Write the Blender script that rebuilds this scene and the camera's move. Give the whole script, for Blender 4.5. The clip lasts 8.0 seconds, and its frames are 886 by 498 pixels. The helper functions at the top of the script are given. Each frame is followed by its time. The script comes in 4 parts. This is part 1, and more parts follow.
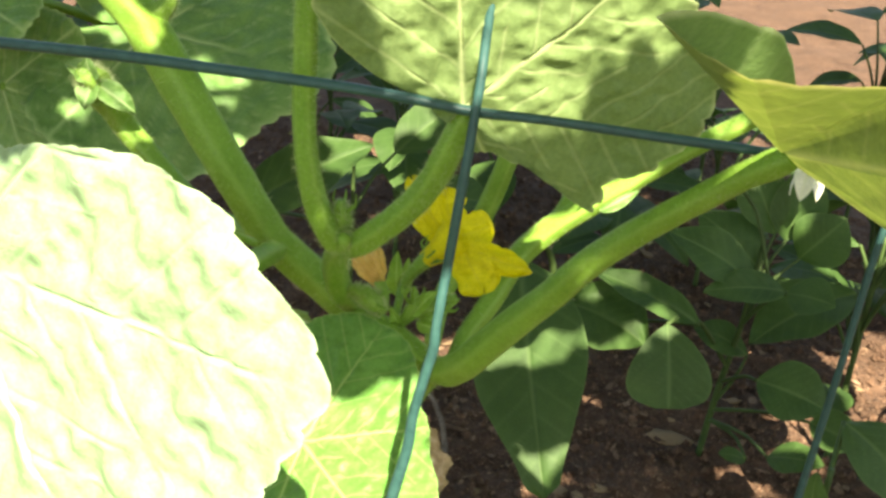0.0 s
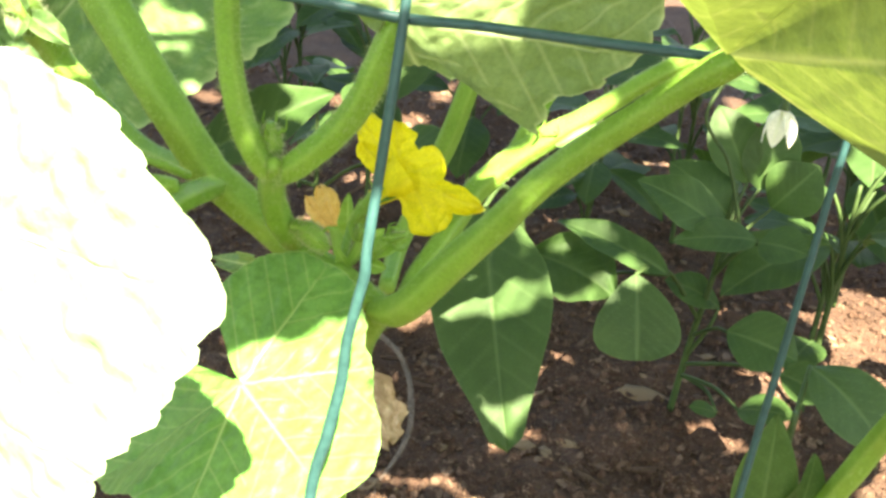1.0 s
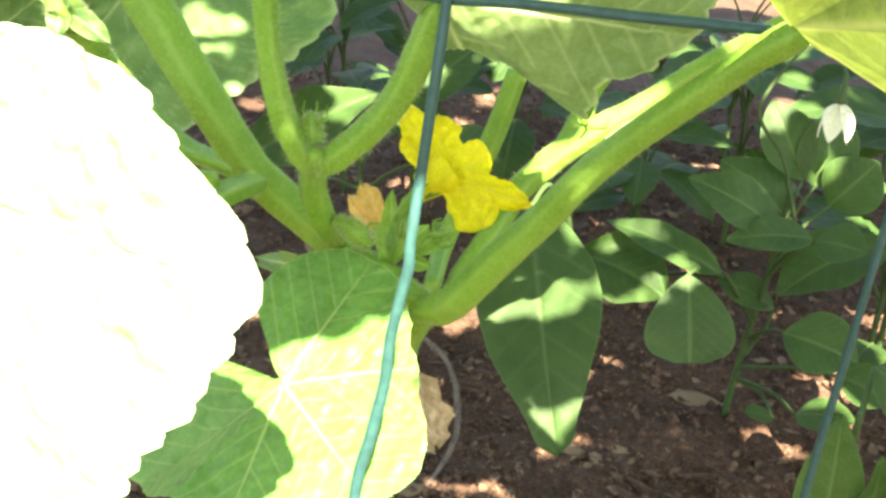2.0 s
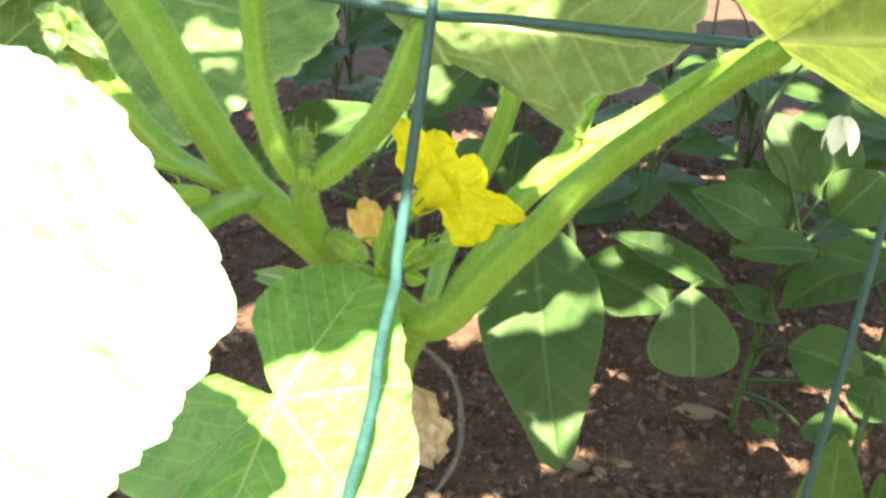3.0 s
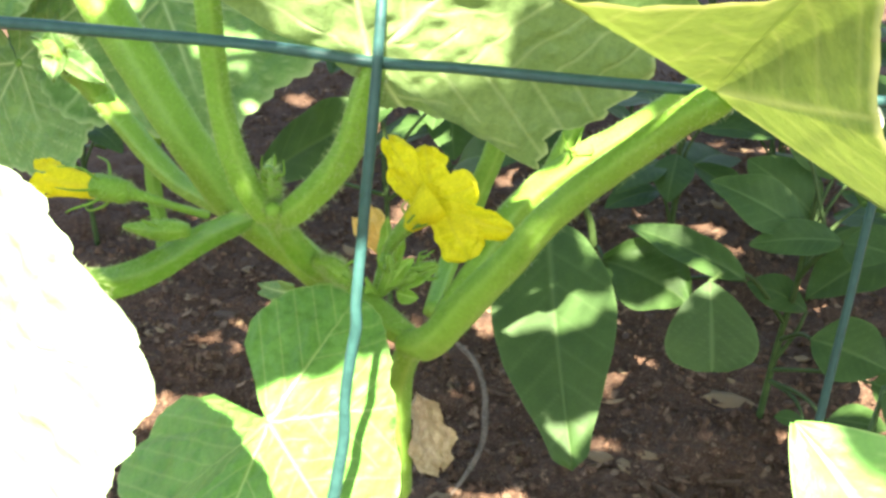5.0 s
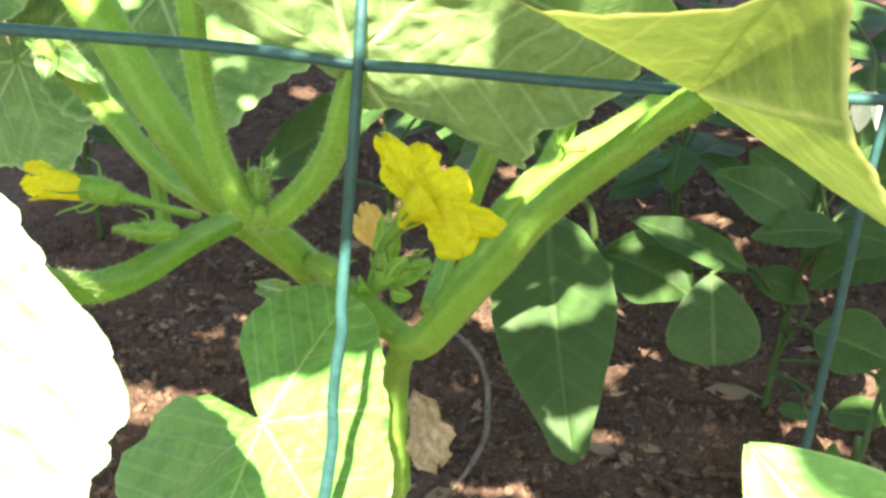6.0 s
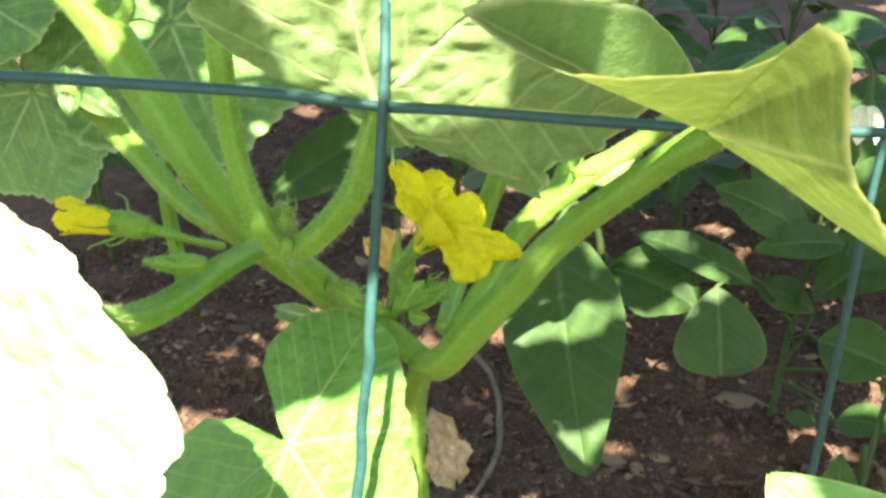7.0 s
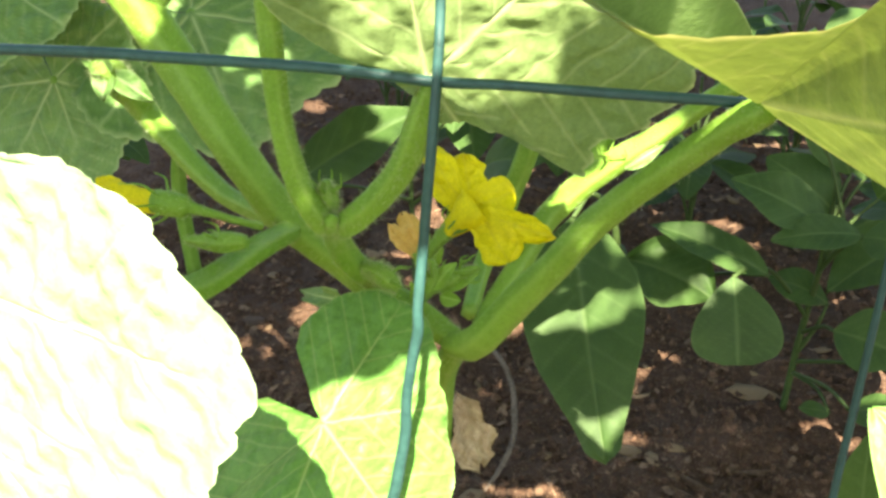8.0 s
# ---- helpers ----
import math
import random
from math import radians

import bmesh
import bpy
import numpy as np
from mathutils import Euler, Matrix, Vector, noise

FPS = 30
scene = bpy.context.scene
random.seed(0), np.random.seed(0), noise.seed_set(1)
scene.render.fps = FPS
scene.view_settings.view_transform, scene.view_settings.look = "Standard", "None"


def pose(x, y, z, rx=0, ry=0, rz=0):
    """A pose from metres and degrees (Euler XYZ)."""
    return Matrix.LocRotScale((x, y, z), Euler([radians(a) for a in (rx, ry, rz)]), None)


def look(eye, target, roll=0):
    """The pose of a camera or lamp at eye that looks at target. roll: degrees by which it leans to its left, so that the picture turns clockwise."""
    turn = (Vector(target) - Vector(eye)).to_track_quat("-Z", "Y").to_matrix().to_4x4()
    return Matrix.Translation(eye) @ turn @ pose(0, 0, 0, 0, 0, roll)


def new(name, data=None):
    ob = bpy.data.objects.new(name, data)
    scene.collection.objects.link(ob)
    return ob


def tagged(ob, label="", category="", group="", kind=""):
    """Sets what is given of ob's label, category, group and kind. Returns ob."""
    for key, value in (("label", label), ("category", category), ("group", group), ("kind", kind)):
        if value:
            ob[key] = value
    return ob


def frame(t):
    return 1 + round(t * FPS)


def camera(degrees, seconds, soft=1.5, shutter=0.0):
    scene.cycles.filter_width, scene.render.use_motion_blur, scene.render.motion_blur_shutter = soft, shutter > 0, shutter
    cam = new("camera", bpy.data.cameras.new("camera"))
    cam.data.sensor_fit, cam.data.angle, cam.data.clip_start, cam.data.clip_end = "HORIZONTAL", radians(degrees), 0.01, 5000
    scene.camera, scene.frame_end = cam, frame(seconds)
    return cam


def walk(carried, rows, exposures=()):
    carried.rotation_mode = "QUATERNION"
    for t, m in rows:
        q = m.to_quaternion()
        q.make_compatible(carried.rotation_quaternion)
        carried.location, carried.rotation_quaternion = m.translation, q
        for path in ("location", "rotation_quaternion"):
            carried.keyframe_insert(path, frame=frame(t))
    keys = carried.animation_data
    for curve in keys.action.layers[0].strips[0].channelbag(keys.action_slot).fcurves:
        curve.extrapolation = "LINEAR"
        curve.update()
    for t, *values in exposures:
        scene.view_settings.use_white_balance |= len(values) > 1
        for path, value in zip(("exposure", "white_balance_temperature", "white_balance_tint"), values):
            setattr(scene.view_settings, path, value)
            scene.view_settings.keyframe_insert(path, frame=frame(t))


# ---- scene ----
cam = camera(47.9, 8.0, 2.9)
PATH = [
    (0, (0.041, -0.006, 0.306), (-0.030, 1.824, -0.499), 4.5),
    (0.5, (0.039, 0.003, 0.292), (0.018, 1.824, -0.535), 5.5),
    (1, (0.053, 0.002, 0.292), (0.010, 1.811, -0.560), 4.6),
    (1.5, (0.051, 0.005, 0.285), (-0.054, 1.812, -0.566), 3.5),
    (3, (0.058, 0.009, 0.286), (-0.107, 1.826, -0.534), 2.4),
    (3.5, (0.052, 0.009, 0.286), (-0.148, 1.819, -0.543), 1.9),
    (4, (0.058, 0.010, 0.287), (-0.139, 1.820, -0.542), 1.7),
    (4.5, (0.070, 0.014, 0.295), (-0.167, 1.805, -0.561), 0.8),
    (5.8, (0.080, 0.021, 0.302), (-0.227, 1.774, -0.611), -1.4),
    (6, (0.081, 0.021, 0.302), (-0.219, 1.777, -0.607), -1.3),
    (6.5, (0.080, 0.018, 0.305), (-0.223, 1.778, -0.597), -1.7),
    (7, (0.078, 0.014, 0.310), (-0.224, 1.778, -0.582), -2.5),
    (7.5, (0.071, 0.005, 0.310), (-0.230, 1.774, -0.574), -2.5),
    (8, (0.068, 0.007, 0.307), (-0.224, 1.774, -0.583), -2.0),
]
EXPOSURES = [(0.0, 2.82, 7800, 15), (0.5, 3.29, 7700, 16), (1.0, 3.67, 7500, 17), (1.5, 3.79, 7500, 17), (3.0, 3.80, 7400, 17), (4.5, 3.73, 7100, 16), (6.0, 3.54, 7000, 15), (7.0, 3.39, 7000, 14), (7.6, 3.28, 7300, 14), (8.0, 3.24, 7600, 15)]
walk(cam, [(t, look(eye, target, roll)) for t, eye, target, roll in PATH], EXPOSURES)

# ---- world and sun ----
SUN_WAY = Vector((-0.13, 0.66, -0.74)).normalized()
world = bpy.data.worlds.new("garden_sky")
world.use_nodes = True
scene.world = world
wn = world.node_tree.nodes
sky = wn.new("ShaderNodeTexSky")
sky.sky_type, sky.sun_disc = "NISHITA", False
sky.sun_elevation = math.asin(-SUN_WAY.z)
sky.sun_rotation = math.atan2(-SUN_WAY.x, -SUN_WAY.y)
world.node_tree.links.new(sky.outputs["Color"], wn["Background"].inputs["Color"])
wn["Background"].inputs["Strength"].default_value = 0.056
sun_data = bpy.data.lights.new("sun", "SUN")
sun_data.energy, sun_data.angle, sun_data.color = 5.0, radians(0.53), (1.0, 0.95, 0.86)
sun = new("sun", sun_data)
sun.matrix_world = look((0, 0, 3), Vector((0, 0, 3)) + SUN_WAY)


# ---- materials ----
def start_material(name):
    m = bpy.data.materials.new(name)
    m.use_nodes = True
    t = m.node_tree
    return m, t, t.nodes, t.nodes["Principled BSDF"], t.nodes["Material Output"]


def noise_node(t, scale, detail=4.0, rough=0.6, coord="Object"):
    tc = t.nodes.new("ShaderNodeTexCoord")
    n = t.nodes.new("ShaderNodeTexNoise")
    n.inputs["Scale"].default_value, n.inputs["Detail"].default_value, n.inputs["Roughness"].default_value = scale, detail, rough
    t.links.new(tc.outputs[coord], n.inputs["Vector"])
    return n


def ramp_node(t, source, stops):
    r = t.nodes.new("ShaderNodeValToRGB")
    while len(r.color_ramp.elements) < len(stops):
        r.color_ramp.elements.new(0.5)
    for e, (p, c) in zip(r.color_ramp.elements, stops):
        e.position, e.color = p, (*c, 1)
    t.links.new(source, r.inputs["Fac"])
    return r


def mix_colour(t, fac, a, b, mode="MIX"):
    m = t.nodes.new("ShaderNodeMix")
    m.data_type, m.blend_type = "RGBA", mode
    for sock, value in ((m.inputs[0], fac), (m.inputs[6], a), (m.inputs[7], b)):
        if hasattr(value, "links"):
            t.links.new(value, sock)
        elif isinstance(value, (int, float)):
            sock.default_value = value
        else:
            sock.default_value = (*value, 1)
    return m.outputs[2]


def bump(t, bsdf, source, strength, distance):
    b = t.nodes.new("ShaderNodeBump")
    b.inputs["Strength"].default_value, b.inputs["Distance"].default_value = strength, distance
    t.links.new(source, b.inputs["Height"])
    t.links.new(b.outputs["Normal"], bsdf.inputs["Normal"])
    return b


def plant_material(name, dark, light, vein, through_light, glow, rough=0.5, gloss=0.35, grain=900.0, blotch=70.0):
    """A thin living tissue: a mottled face, paler veins and light that shines through it."""
    m, t, n, p, out = start_material(name)
    big, fine = noise_node(t, blotch, 5), noise_node(t, grain, 3)
    col = ramp_node(t, big.outputs["Fac"], [(0.3, dark), (0.7, light)]).outputs["Color"]
    speck = ramp_node(t, fine.outputs["Fac"], [(0.3, (0.82, 0.84, 0.8)), (0.7, (1.1, 1.08, 1.08))]).outputs["Color"]
    col = mix_colour(t, 1.0, col, speck, "MULTIPLY")
    at = n.new("ShaderNodeAttribute")
    at.attribute_name = "vein"
    col = mix_colour(t, at.outputs["Fac"], col, vein)
    t.links.new(col, p.inputs["Base Color"])
    p.inputs["Roughness"].default_value, p.inputs["Specular IOR Level"].default_value = rough, gloss
    bump(t, p, fine.outputs["Fac"], 0.35, 0.0006)
    tr = n.new("ShaderNodeBsdfTranslucent")
    t.links.new(mix_colour(t, 1.0, col, through_light, "MULTIPLY"), tr.inputs["Color"])
    mx = n.new("ShaderNodeMixShader")
    mx.inputs[0].default_value = glow
    t.links.new(p.outputs[0], mx.inputs[1])
    t.links.new(tr.outputs[0], mx.inputs[2])
    t.links.new(mx.outputs[0], out.inputs["Surface"])
    return m


CUCUMBER = plant_material("cucumber_leaf", (0.075, 0.185, 0.040), (0.12, 0.265, 0.062), (0.25, 0.40, 0.15), (1.8, 1.03, 0.95), 0.38, 0.55, 0.4)
# CUCUMBER paled for one leaf: the sun's glare is put into its colour
GLARE = plant_material("glare_pale_cucumber_leaf", (0.16, 0.285, 0.135), (0.225, 0.355, 0.19), (0.31, 0.43, 0.26), (1.2, 1.0, 0.7), 0.35, 0.5, 0.5)
YOUNG = plant_material("young_cucumber_leaf", (0.065, 0.205, 0.030), (0.110, 0.300, 0.055), (0.25, 0.42, 0.13), (1.6, 1.05, 0.9), 0.36, 0.55, 0.4)
# recoloured CUCUMBER for one leaf, with its sunny sheen put into the colour
GLOW = plant_material("sunward_cucumber_leaf", (0.095, 0.170, 0.050), (0.130, 0.215, 0.070), (0.36, 0.44, 0.24), (1.30, 1.10, 0.55), 0.34, 0.5, 0.5)
PALE = plant_material("cucumber_leaf_underside", (0.100, 0.165, 0.055), (0.140, 0.215, 0.078), (0.27, 0.34, 0.16), (1.5, 1.4, 0.7), 0.42, 0.6, 0.25)
STEM = plant_material("cucumber_stem", (0.130, 0.275, 0.032), (0.182, 0.345, 0.054), (0.25, 0.40, 0.10), (1.35, 1.35, 0.6), 0.28, 0.5, 0.22, 1200, 120)
HAIR = plant_material("stem_hair", (0.36, 0.46, 0.22), (0.48, 0.56, 0.32), (0.5, 0.55, 0.35), (1.2, 1.2, 0.9), 0.45, 0.5, 0.3)
SMOOTH = plant_material("smooth_leaf", (0.024, 0.060, 0.013), (0.040, 0.088, 0.021), (0.062, 0.115, 0.036), (1.8, 1.7, 0.8), 0.33, 0.55, 0.22, 1500, 60)
BUSH_STEM = plant_material("bush_stem", (0.030, 0.058, 0.016), (0.048, 0.088, 0.024), (0.065, 0.105, 0.04), (1.2, 1.2, 0.8), 0.15, 0.6, 0.2)
PETAL = plant_material("yellow_petal", (0.61, 0.575, 0.014), (0.70, 0.665, 0.022), (0.56, 0.52, 0.03), (1.1, 1.05, 0.6), 0.4, 0.6, 0.2, 1500, 260)
WILTED = plant_material("wilted_petal", (0.56, 0.40, 0.10), (0.66, 0.51, 0.17), (0.52, 0.36, 0.11), (1.2, 1.0, 0.7), 0.4, 0.7, 0.2, 1500, 300)
WHITE = plant_material("white_petal", (0.62, 0.66, 0.52), (0.75, 0.77, 0.66), (0.6, 0.65, 0.45), (1.1, 1.1, 0.9), 0.4, 0.6, 0.2)
DRY = plant_material("dry_leaf", (0.13, 0.085, 0.045), (0.28, 0.21, 0.12), (0.30, 0.23, 0.14), (1.2, 1.0, 0.7), 0.2, 0.8, 0.15, 700, 140)
HUSK = plant_material("withered_leaf", (0.27, 0.21, 0.12), (0.50, 0.43, 0.29), (0.33, 0.26, 0.16), (1.2, 1.05, 0.8), 0.25, 0.8, 0.15, 900, 260)


def wire_material():
    m, t, n, p, out = start_material("green_coated_wire")
    fine = noise_node(t, 500, 4)
    col = ramp_node(t, fine.outputs["Fac"], [(0.3, (0.010, 0.043, 0.038)), (0.7, (0.018, 0.065, 0.056))]).outputs["Color"]
    t.links.new(col, p.inputs["Base Color"])
    p.inputs["Roughness"].default_value, p.inputs["Specular IOR Level"].default_value = 0.5, 0.3
    bump(t, p, fine.outputs["Fac"], 0.2, 0.0004)
    return m


def soil_material(name, dark, light, speck):
    m, t, n, p, out = start_material(name)
    big, mid, fine = noise_node(t, 22, 6), noise_node(t, 160, 5, 0.7), noise_node(t, 900, 3, 0.7)
    col = ramp_node(t, big.outputs["Fac"], [(0.3, dark), (0.7, light)]).outputs["Color"]
    tone = ramp_node(t, mid.outputs["Fac"], [(0.3, (0.6, 0.58, 0.56)), (0.68, (1.25, 1.22, 1.2))]).outputs["Color"]
    col = mix_colour(t, 1.0, col, tone, "MULTIPLY")
    spots = ramp_node(t, fine.outputs["Fac"], [(0.58, (0, 0, 0)), (0.66, (1, 1, 1))]).outputs["Color"]
    col = mix_colour(t, spots, col, speck)
    geo = n.new("ShaderNodeNewGeometry")
    isl = ramp_node(t, geo.outputs["Random Per Island"], [(0.0, (0.65, 0.65, 0.65)), (1.0, (1.3, 1.3, 1.3))]).outputs["Color"]
    col = mix_colour(t, 0.8, col, isl, "MULTIPLY")
    t.links.new(col, p.inputs["Base Color"])
    p.inputs["Roughness"].default_value, p.inputs["Specular IOR Level"].default_value = 0.95, 0.2
    bump(t, p, mid.outputs["Fac"], 1.0, 0.006)
    return m


WIRE = wire_material()
SOIL = soil_material("garden_soil", (0.060, 0.035, 0.020), (0.112, 0.067, 0.040), (0.24, 0.175, 0.11))
STONE = soil_material("pebble", (0.11, 0.08, 0.06), (0.20, 0.15, 0.11), (0.26, 0.21, 0.17))
CHIP = soil_material("wood_chip", (0.11, 0.07, 0.042), (0.22, 0.15, 0.09), (0.28, 0.21, 0.14))
ROOT = soil_material("bleached_stick", (0.10, 0.078, 0.052), (0.19, 0.155, 0.11), (0.28, 0.25, 0.2))


# ---- mesh helpers ----
def mesh_object(name, verts, faces, material, parent=None, label="", vein=None, smooth=True):
    me = bpy.data.meshes.new(name)
    me.from_pydata([tuple(v) for v in verts], [], faces)
    if vein is not None:
        me.attributes.new("vein", "FLOAT", "POINT").data.foreach_set("value", np.asarray(vein, dtype=np.float32))
    me.polygons.foreach_set("use_smooth", [smooth] * len(me.polygons))
    me.materials.append(material)
    me.update()
    ob = new(name, me)
    if parent is not None:
        ob.parent = parent
        ob.matrix_parent_inverse = Matrix.Translation(-parent.location)
    if label:
        tagged(ob, label)
    return ob


def thing(name, at, label, category, group="", kind=""):
    ob = new(name)
    ob.location = at
    ob.empty_display_size = 0.01
    return tagged(ob, label, category, group, kind)


def grid_faces(rows, cols, closed=False):
    f = []
    for i in range(rows - 1):
        for j in range(cols if closed else cols - 1):
            k = (j + 1) % cols
            f.append((i * cols + j, i * cols + k, (i + 1) * cols + k, (i + 1) * cols + j))
    return f


def smooth_noise(p, q, seed, scale):
    """Cheap smooth 2D noise in numpy, from -1 to 1."""
    r = np.random.RandomState(seed)
    table = r.uniform(-1, 1, (64, 64))
    a, b = p * scale + 1000, q * scale + 1000
    i, j = np.floor(a).astype(int), np.floor(b).astype(int)
    f, g = a - i, b - j
    f, g = f * f * (3 - 2 * f), g * g * (3 - 2 * g)
    v = lambda x, y: table[x % 64, y % 64]
    return (v(i, j) * (1 - f) + v(i + 1, j) * f) * (1 - g) + (v(i, j + 1) * (1 - f) + v(i + 1, j + 1) * f) * g


def axes(u, n):
    """Unit midrib, side and face directions."""
    u, n = np.array(u, float), np.array(n, float)
    u /= np.linalg.norm(u)
    n -= u * (n @ u)
    n /= np.linalg.norm(n)
    return u, np.cross(n, u), n


LOBES = (0, 52, 108)


def cucumber_leaf(parent, base, u, n, size, left=1.0, right=1.0, cup=0.0, bend=0.0, wave=0.05, quilt=0.02, seed=1, material=None,
                  label="", rings=70, spokes=300, lift=None, name="leaf", teeth=26, spread_to=1.0, shape=None, ribs=1.0, tooth=0.05, hem=0.035, hinge=None, lift_power=1.6):
    """A palmate, toothed leaf with five lobes and a heart-shaped base. left, right: size of each half; cup: how far the rim rises;
    bend: how far the tip sinks; lift: degrees from the midrib, and how far the rim rises there; spread_to: how far round the stalk
    the lobes reach; shape: degrees from the midrib and the outline's reach there, in place of the usual one; ribs: how strongly the veins show; tooth: depth of the teeth; hem: width of the pale rim;
    hinge: degrees between the halves where the right one is folded over the left."""
    u, v, n = axes(u, n)
    th = np.linspace(-math.pi * 0.985, math.pi * 0.985, spokes)
    a = np.degrees(np.abs(th))
    usual = np.interp(a, [0, 8, 18, 30, 42, 52, 62, 74, 86, 98, 108, 120, 138, 155, 168, 177], [1.0, 0.95, 0.86, 0.79, 0.82, 0.88, 0.83, 0.74, 0.71, 0.74, 0.77, 0.73, 0.66, 0.6, 0.47, 0.2])
    out = np.interp(np.degrees(th), *shape) if shape else usual
    taps = 1 if shape else 4
    out = np.convolve(np.pad(out, taps, mode="edge"), np.ones(2 * taps + 1) / (2 * taps + 1), "valid")
    saw = np.abs(((a / 180 * teeth) % 1.0) - 0.35)
    nick = tooth * (0.4 - saw) * np.interp(a, [0, 150, 175], [1, 1, 0])
    out = out * (1 + 0.03 * smooth_noise(th * 2, th * 0, seed, 1.5))
    out *= np.where(th > 0, left, right)
    th = th * spread_to
    tt = np.linspace(0.0, 1.0, rings) ** 0.85
    R, T = np.meshgrid(tt, th, indexing="ij")
    O = out * (1 + nick * R ** 7)
    X, Y = R * O * np.cos(T), R * O * np.sin(T)
    vein = np.zeros_like(X)
    best = np.full(X.shape, 9.0)
    for sgn in (1, -1):
        for k, ang in enumerate(LOBES):
            if k == 0 and sgn < 0:
                continue
            c, s = math.cos(radians(ang) * sgn * spread_to), math.sin(radians(ang) * sgn * spread_to)
            al, ac = X * c + Y * s, -X * s + Y * c
            wide = 0.011 * np.clip(1.05 - al / 1.0, 0.2, 1)
            main = np.exp(-(ac / wide) ** 2) * (al > 0)
            turn = np.abs(np.arctan2(ac, al))
            near = turn < best
            best = np.minimum(best, turn)
            ph = (al - np.abs(ac) * 0.9 + (ac > 0) * 0.07) / 0.15
            side = np.exp(-(((ph % 1.0) - 0.5) * 0.15 / 0.008) ** 2) * (al > 0.06) * 0.42
            vein = np.where(near, np.maximum(side, main), np.maximum(vein, main))
    net = np.abs(smooth_noise(X, Y, seed + 3, 26)) + np.abs(smooth_noise(X, Y, seed + 4, 34))
    vein = np.clip(np.maximum(vein, 0.16 * np.clip(1 - net / 0.2, 0, 1)), 0, 1)
    H = cup * R ** 2 * O + wave * R ** 2 * smooth_noise(np.cos(T) * 1.5 + 3, np.sin(T) * 1.5, seed, 1.6)
    H = H + quilt * (smooth_noise(X, Y, seed + 1, 11) + 0.6 * smooth_noise(X, Y, seed + 2, 24)) * (1 - vein) - 0.35 * quilt * vein
    H = H - bend * np.clip(X, 0, None) ** 2
    if lift:
        H = H + np.interp(np.degrees(T), *lift) * R ** lift_power * O
    if hinge is not None:
        H = np.where(Y < 0, H - Y * math.sin(radians(hinge)), H)
        Y = np.where(Y < 0, -Y * math.cos(radians(hinge)), Y)
    pts = np.array(base) + size * (X[..., None] * u + Y[..., None] * v + H[..., None] * n)
    gland = np.clip((R - 0.955) / 0.03, 0, 1) * np.exp(-((((np.degrees(np.abs(T / spread_to)) / 180 * teeth) % 1.0) - 0.35) / 0.1) ** 2)
    rim = gland * 0.3 + np.clip((R - 1 + hem) / (0.85 * hem), 0, 1) * 0.7
    return mesh_object(name, pts.reshape(-1, 3), grid_faces(rings, spokes), material or CUCUMBER, parent, label, np.maximum(vein * ribs, rim).ravel())


def smooth_leaf(parent, base, tip, n, width, bulge=0.42, fold=0.15, bend=0.1, wave=0.02, seed=1, material=None, label="", name="leaf", rows=48, cols=25, curl=0.0, profile=None):
    """An entire-edged oval leaf with a midrib, from base to tip. bulge: where it is widest; fold: how far the halves rise; bend: how far the middle arches; curl: how far one edge rolls up; profile: places along the midrib and the share of the width there, in place of the usual oval."""
    base, tip = np.array(base, float), np.array(tip, float)
    size = np.linalg.norm(tip - base)
    u, v, n = axes(tip - base, n)
    s, w = np.meshgrid(np.linspace(0, 1, rows), np.linspace(-1, 1, cols), indexing="ij")
    g = math.log(0.5) / math.log(bulge)
    half = width / size / 2 * np.clip(np.sin(math.pi * np.clip(s, 0.001, 0.999) ** g), 0, 1) ** 0.8 * (1 + 0.05 * smooth_noise(s * 4, np.sign(w) * 2, seed, 1.0)) + 0.004
    if profile:
        share = np.convolve(np.pad(np.interp(s[:, 0], *profile), 3, mode="reflect", reflect_type="odd"), np.ones(7) / 7, "valid")
        half = width / size / 2 * np.clip(share, 0.0, 1)[:, None] * (1 + 0.03 * smooth_noise(s * 6, np.sign(w) * 2, seed, 1.0)) + 0.001
    X, Y = s, w * half
    sep = np.abs(((s - np.abs(Y) * 0.9) / 0.13 + 0.3 * (w > 0)) % 1.0 - 0.5) * 0.13
    vein = np.maximum(np.exp(-(Y / (0.012 * (1.1 - s))) ** 2), 0.35 * np.exp(-(sep / 0.008) ** 2) * (np.abs(w) > 0.05))
    rim = 0.55 * (np.abs(w) > 0.97)
    H = fold * np.abs(Y) + bend * 4 * s * (1 - s) + wave * smooth_noise(s * 5, w * 1.3, seed, 1.0) * np.abs(w) - 0.006 * vein
    H = H + curl * np.clip(w - 0.55, 0, None) ** 2
    pts = base + size * (X[..., None] * u + Y[..., None] * v + H[..., None] * n)
    return mesh_object(name, pts.reshape(-1, 3), grid_faces(rows, cols), material or SMOOTH, parent, label, np.maximum(vein, rim).ravel())


def spline(points, steps):
    """Catmull-Rom through points of any length."""
    p = np.array(points, float)
    p = np.vstack([2 * p[0] - p[1], p, 2 * p[-1] - p[-2]])
    res = []
    for i in range(1, len(p) - 2):
        for t in np.linspace(0, 1, steps, endpoint=False):
            a, b, c, d = p[i - 1], p[i], p[i + 1], p[i + 2]
            res.append(0.5 * (2 * b + (c - a) * t + (2 * a - 5 * b + 4 * c - d) * t * t + (3 * b - a - 3 * c + d) * t ** 3))
    res.append(p[-2])
    return np.array(res)


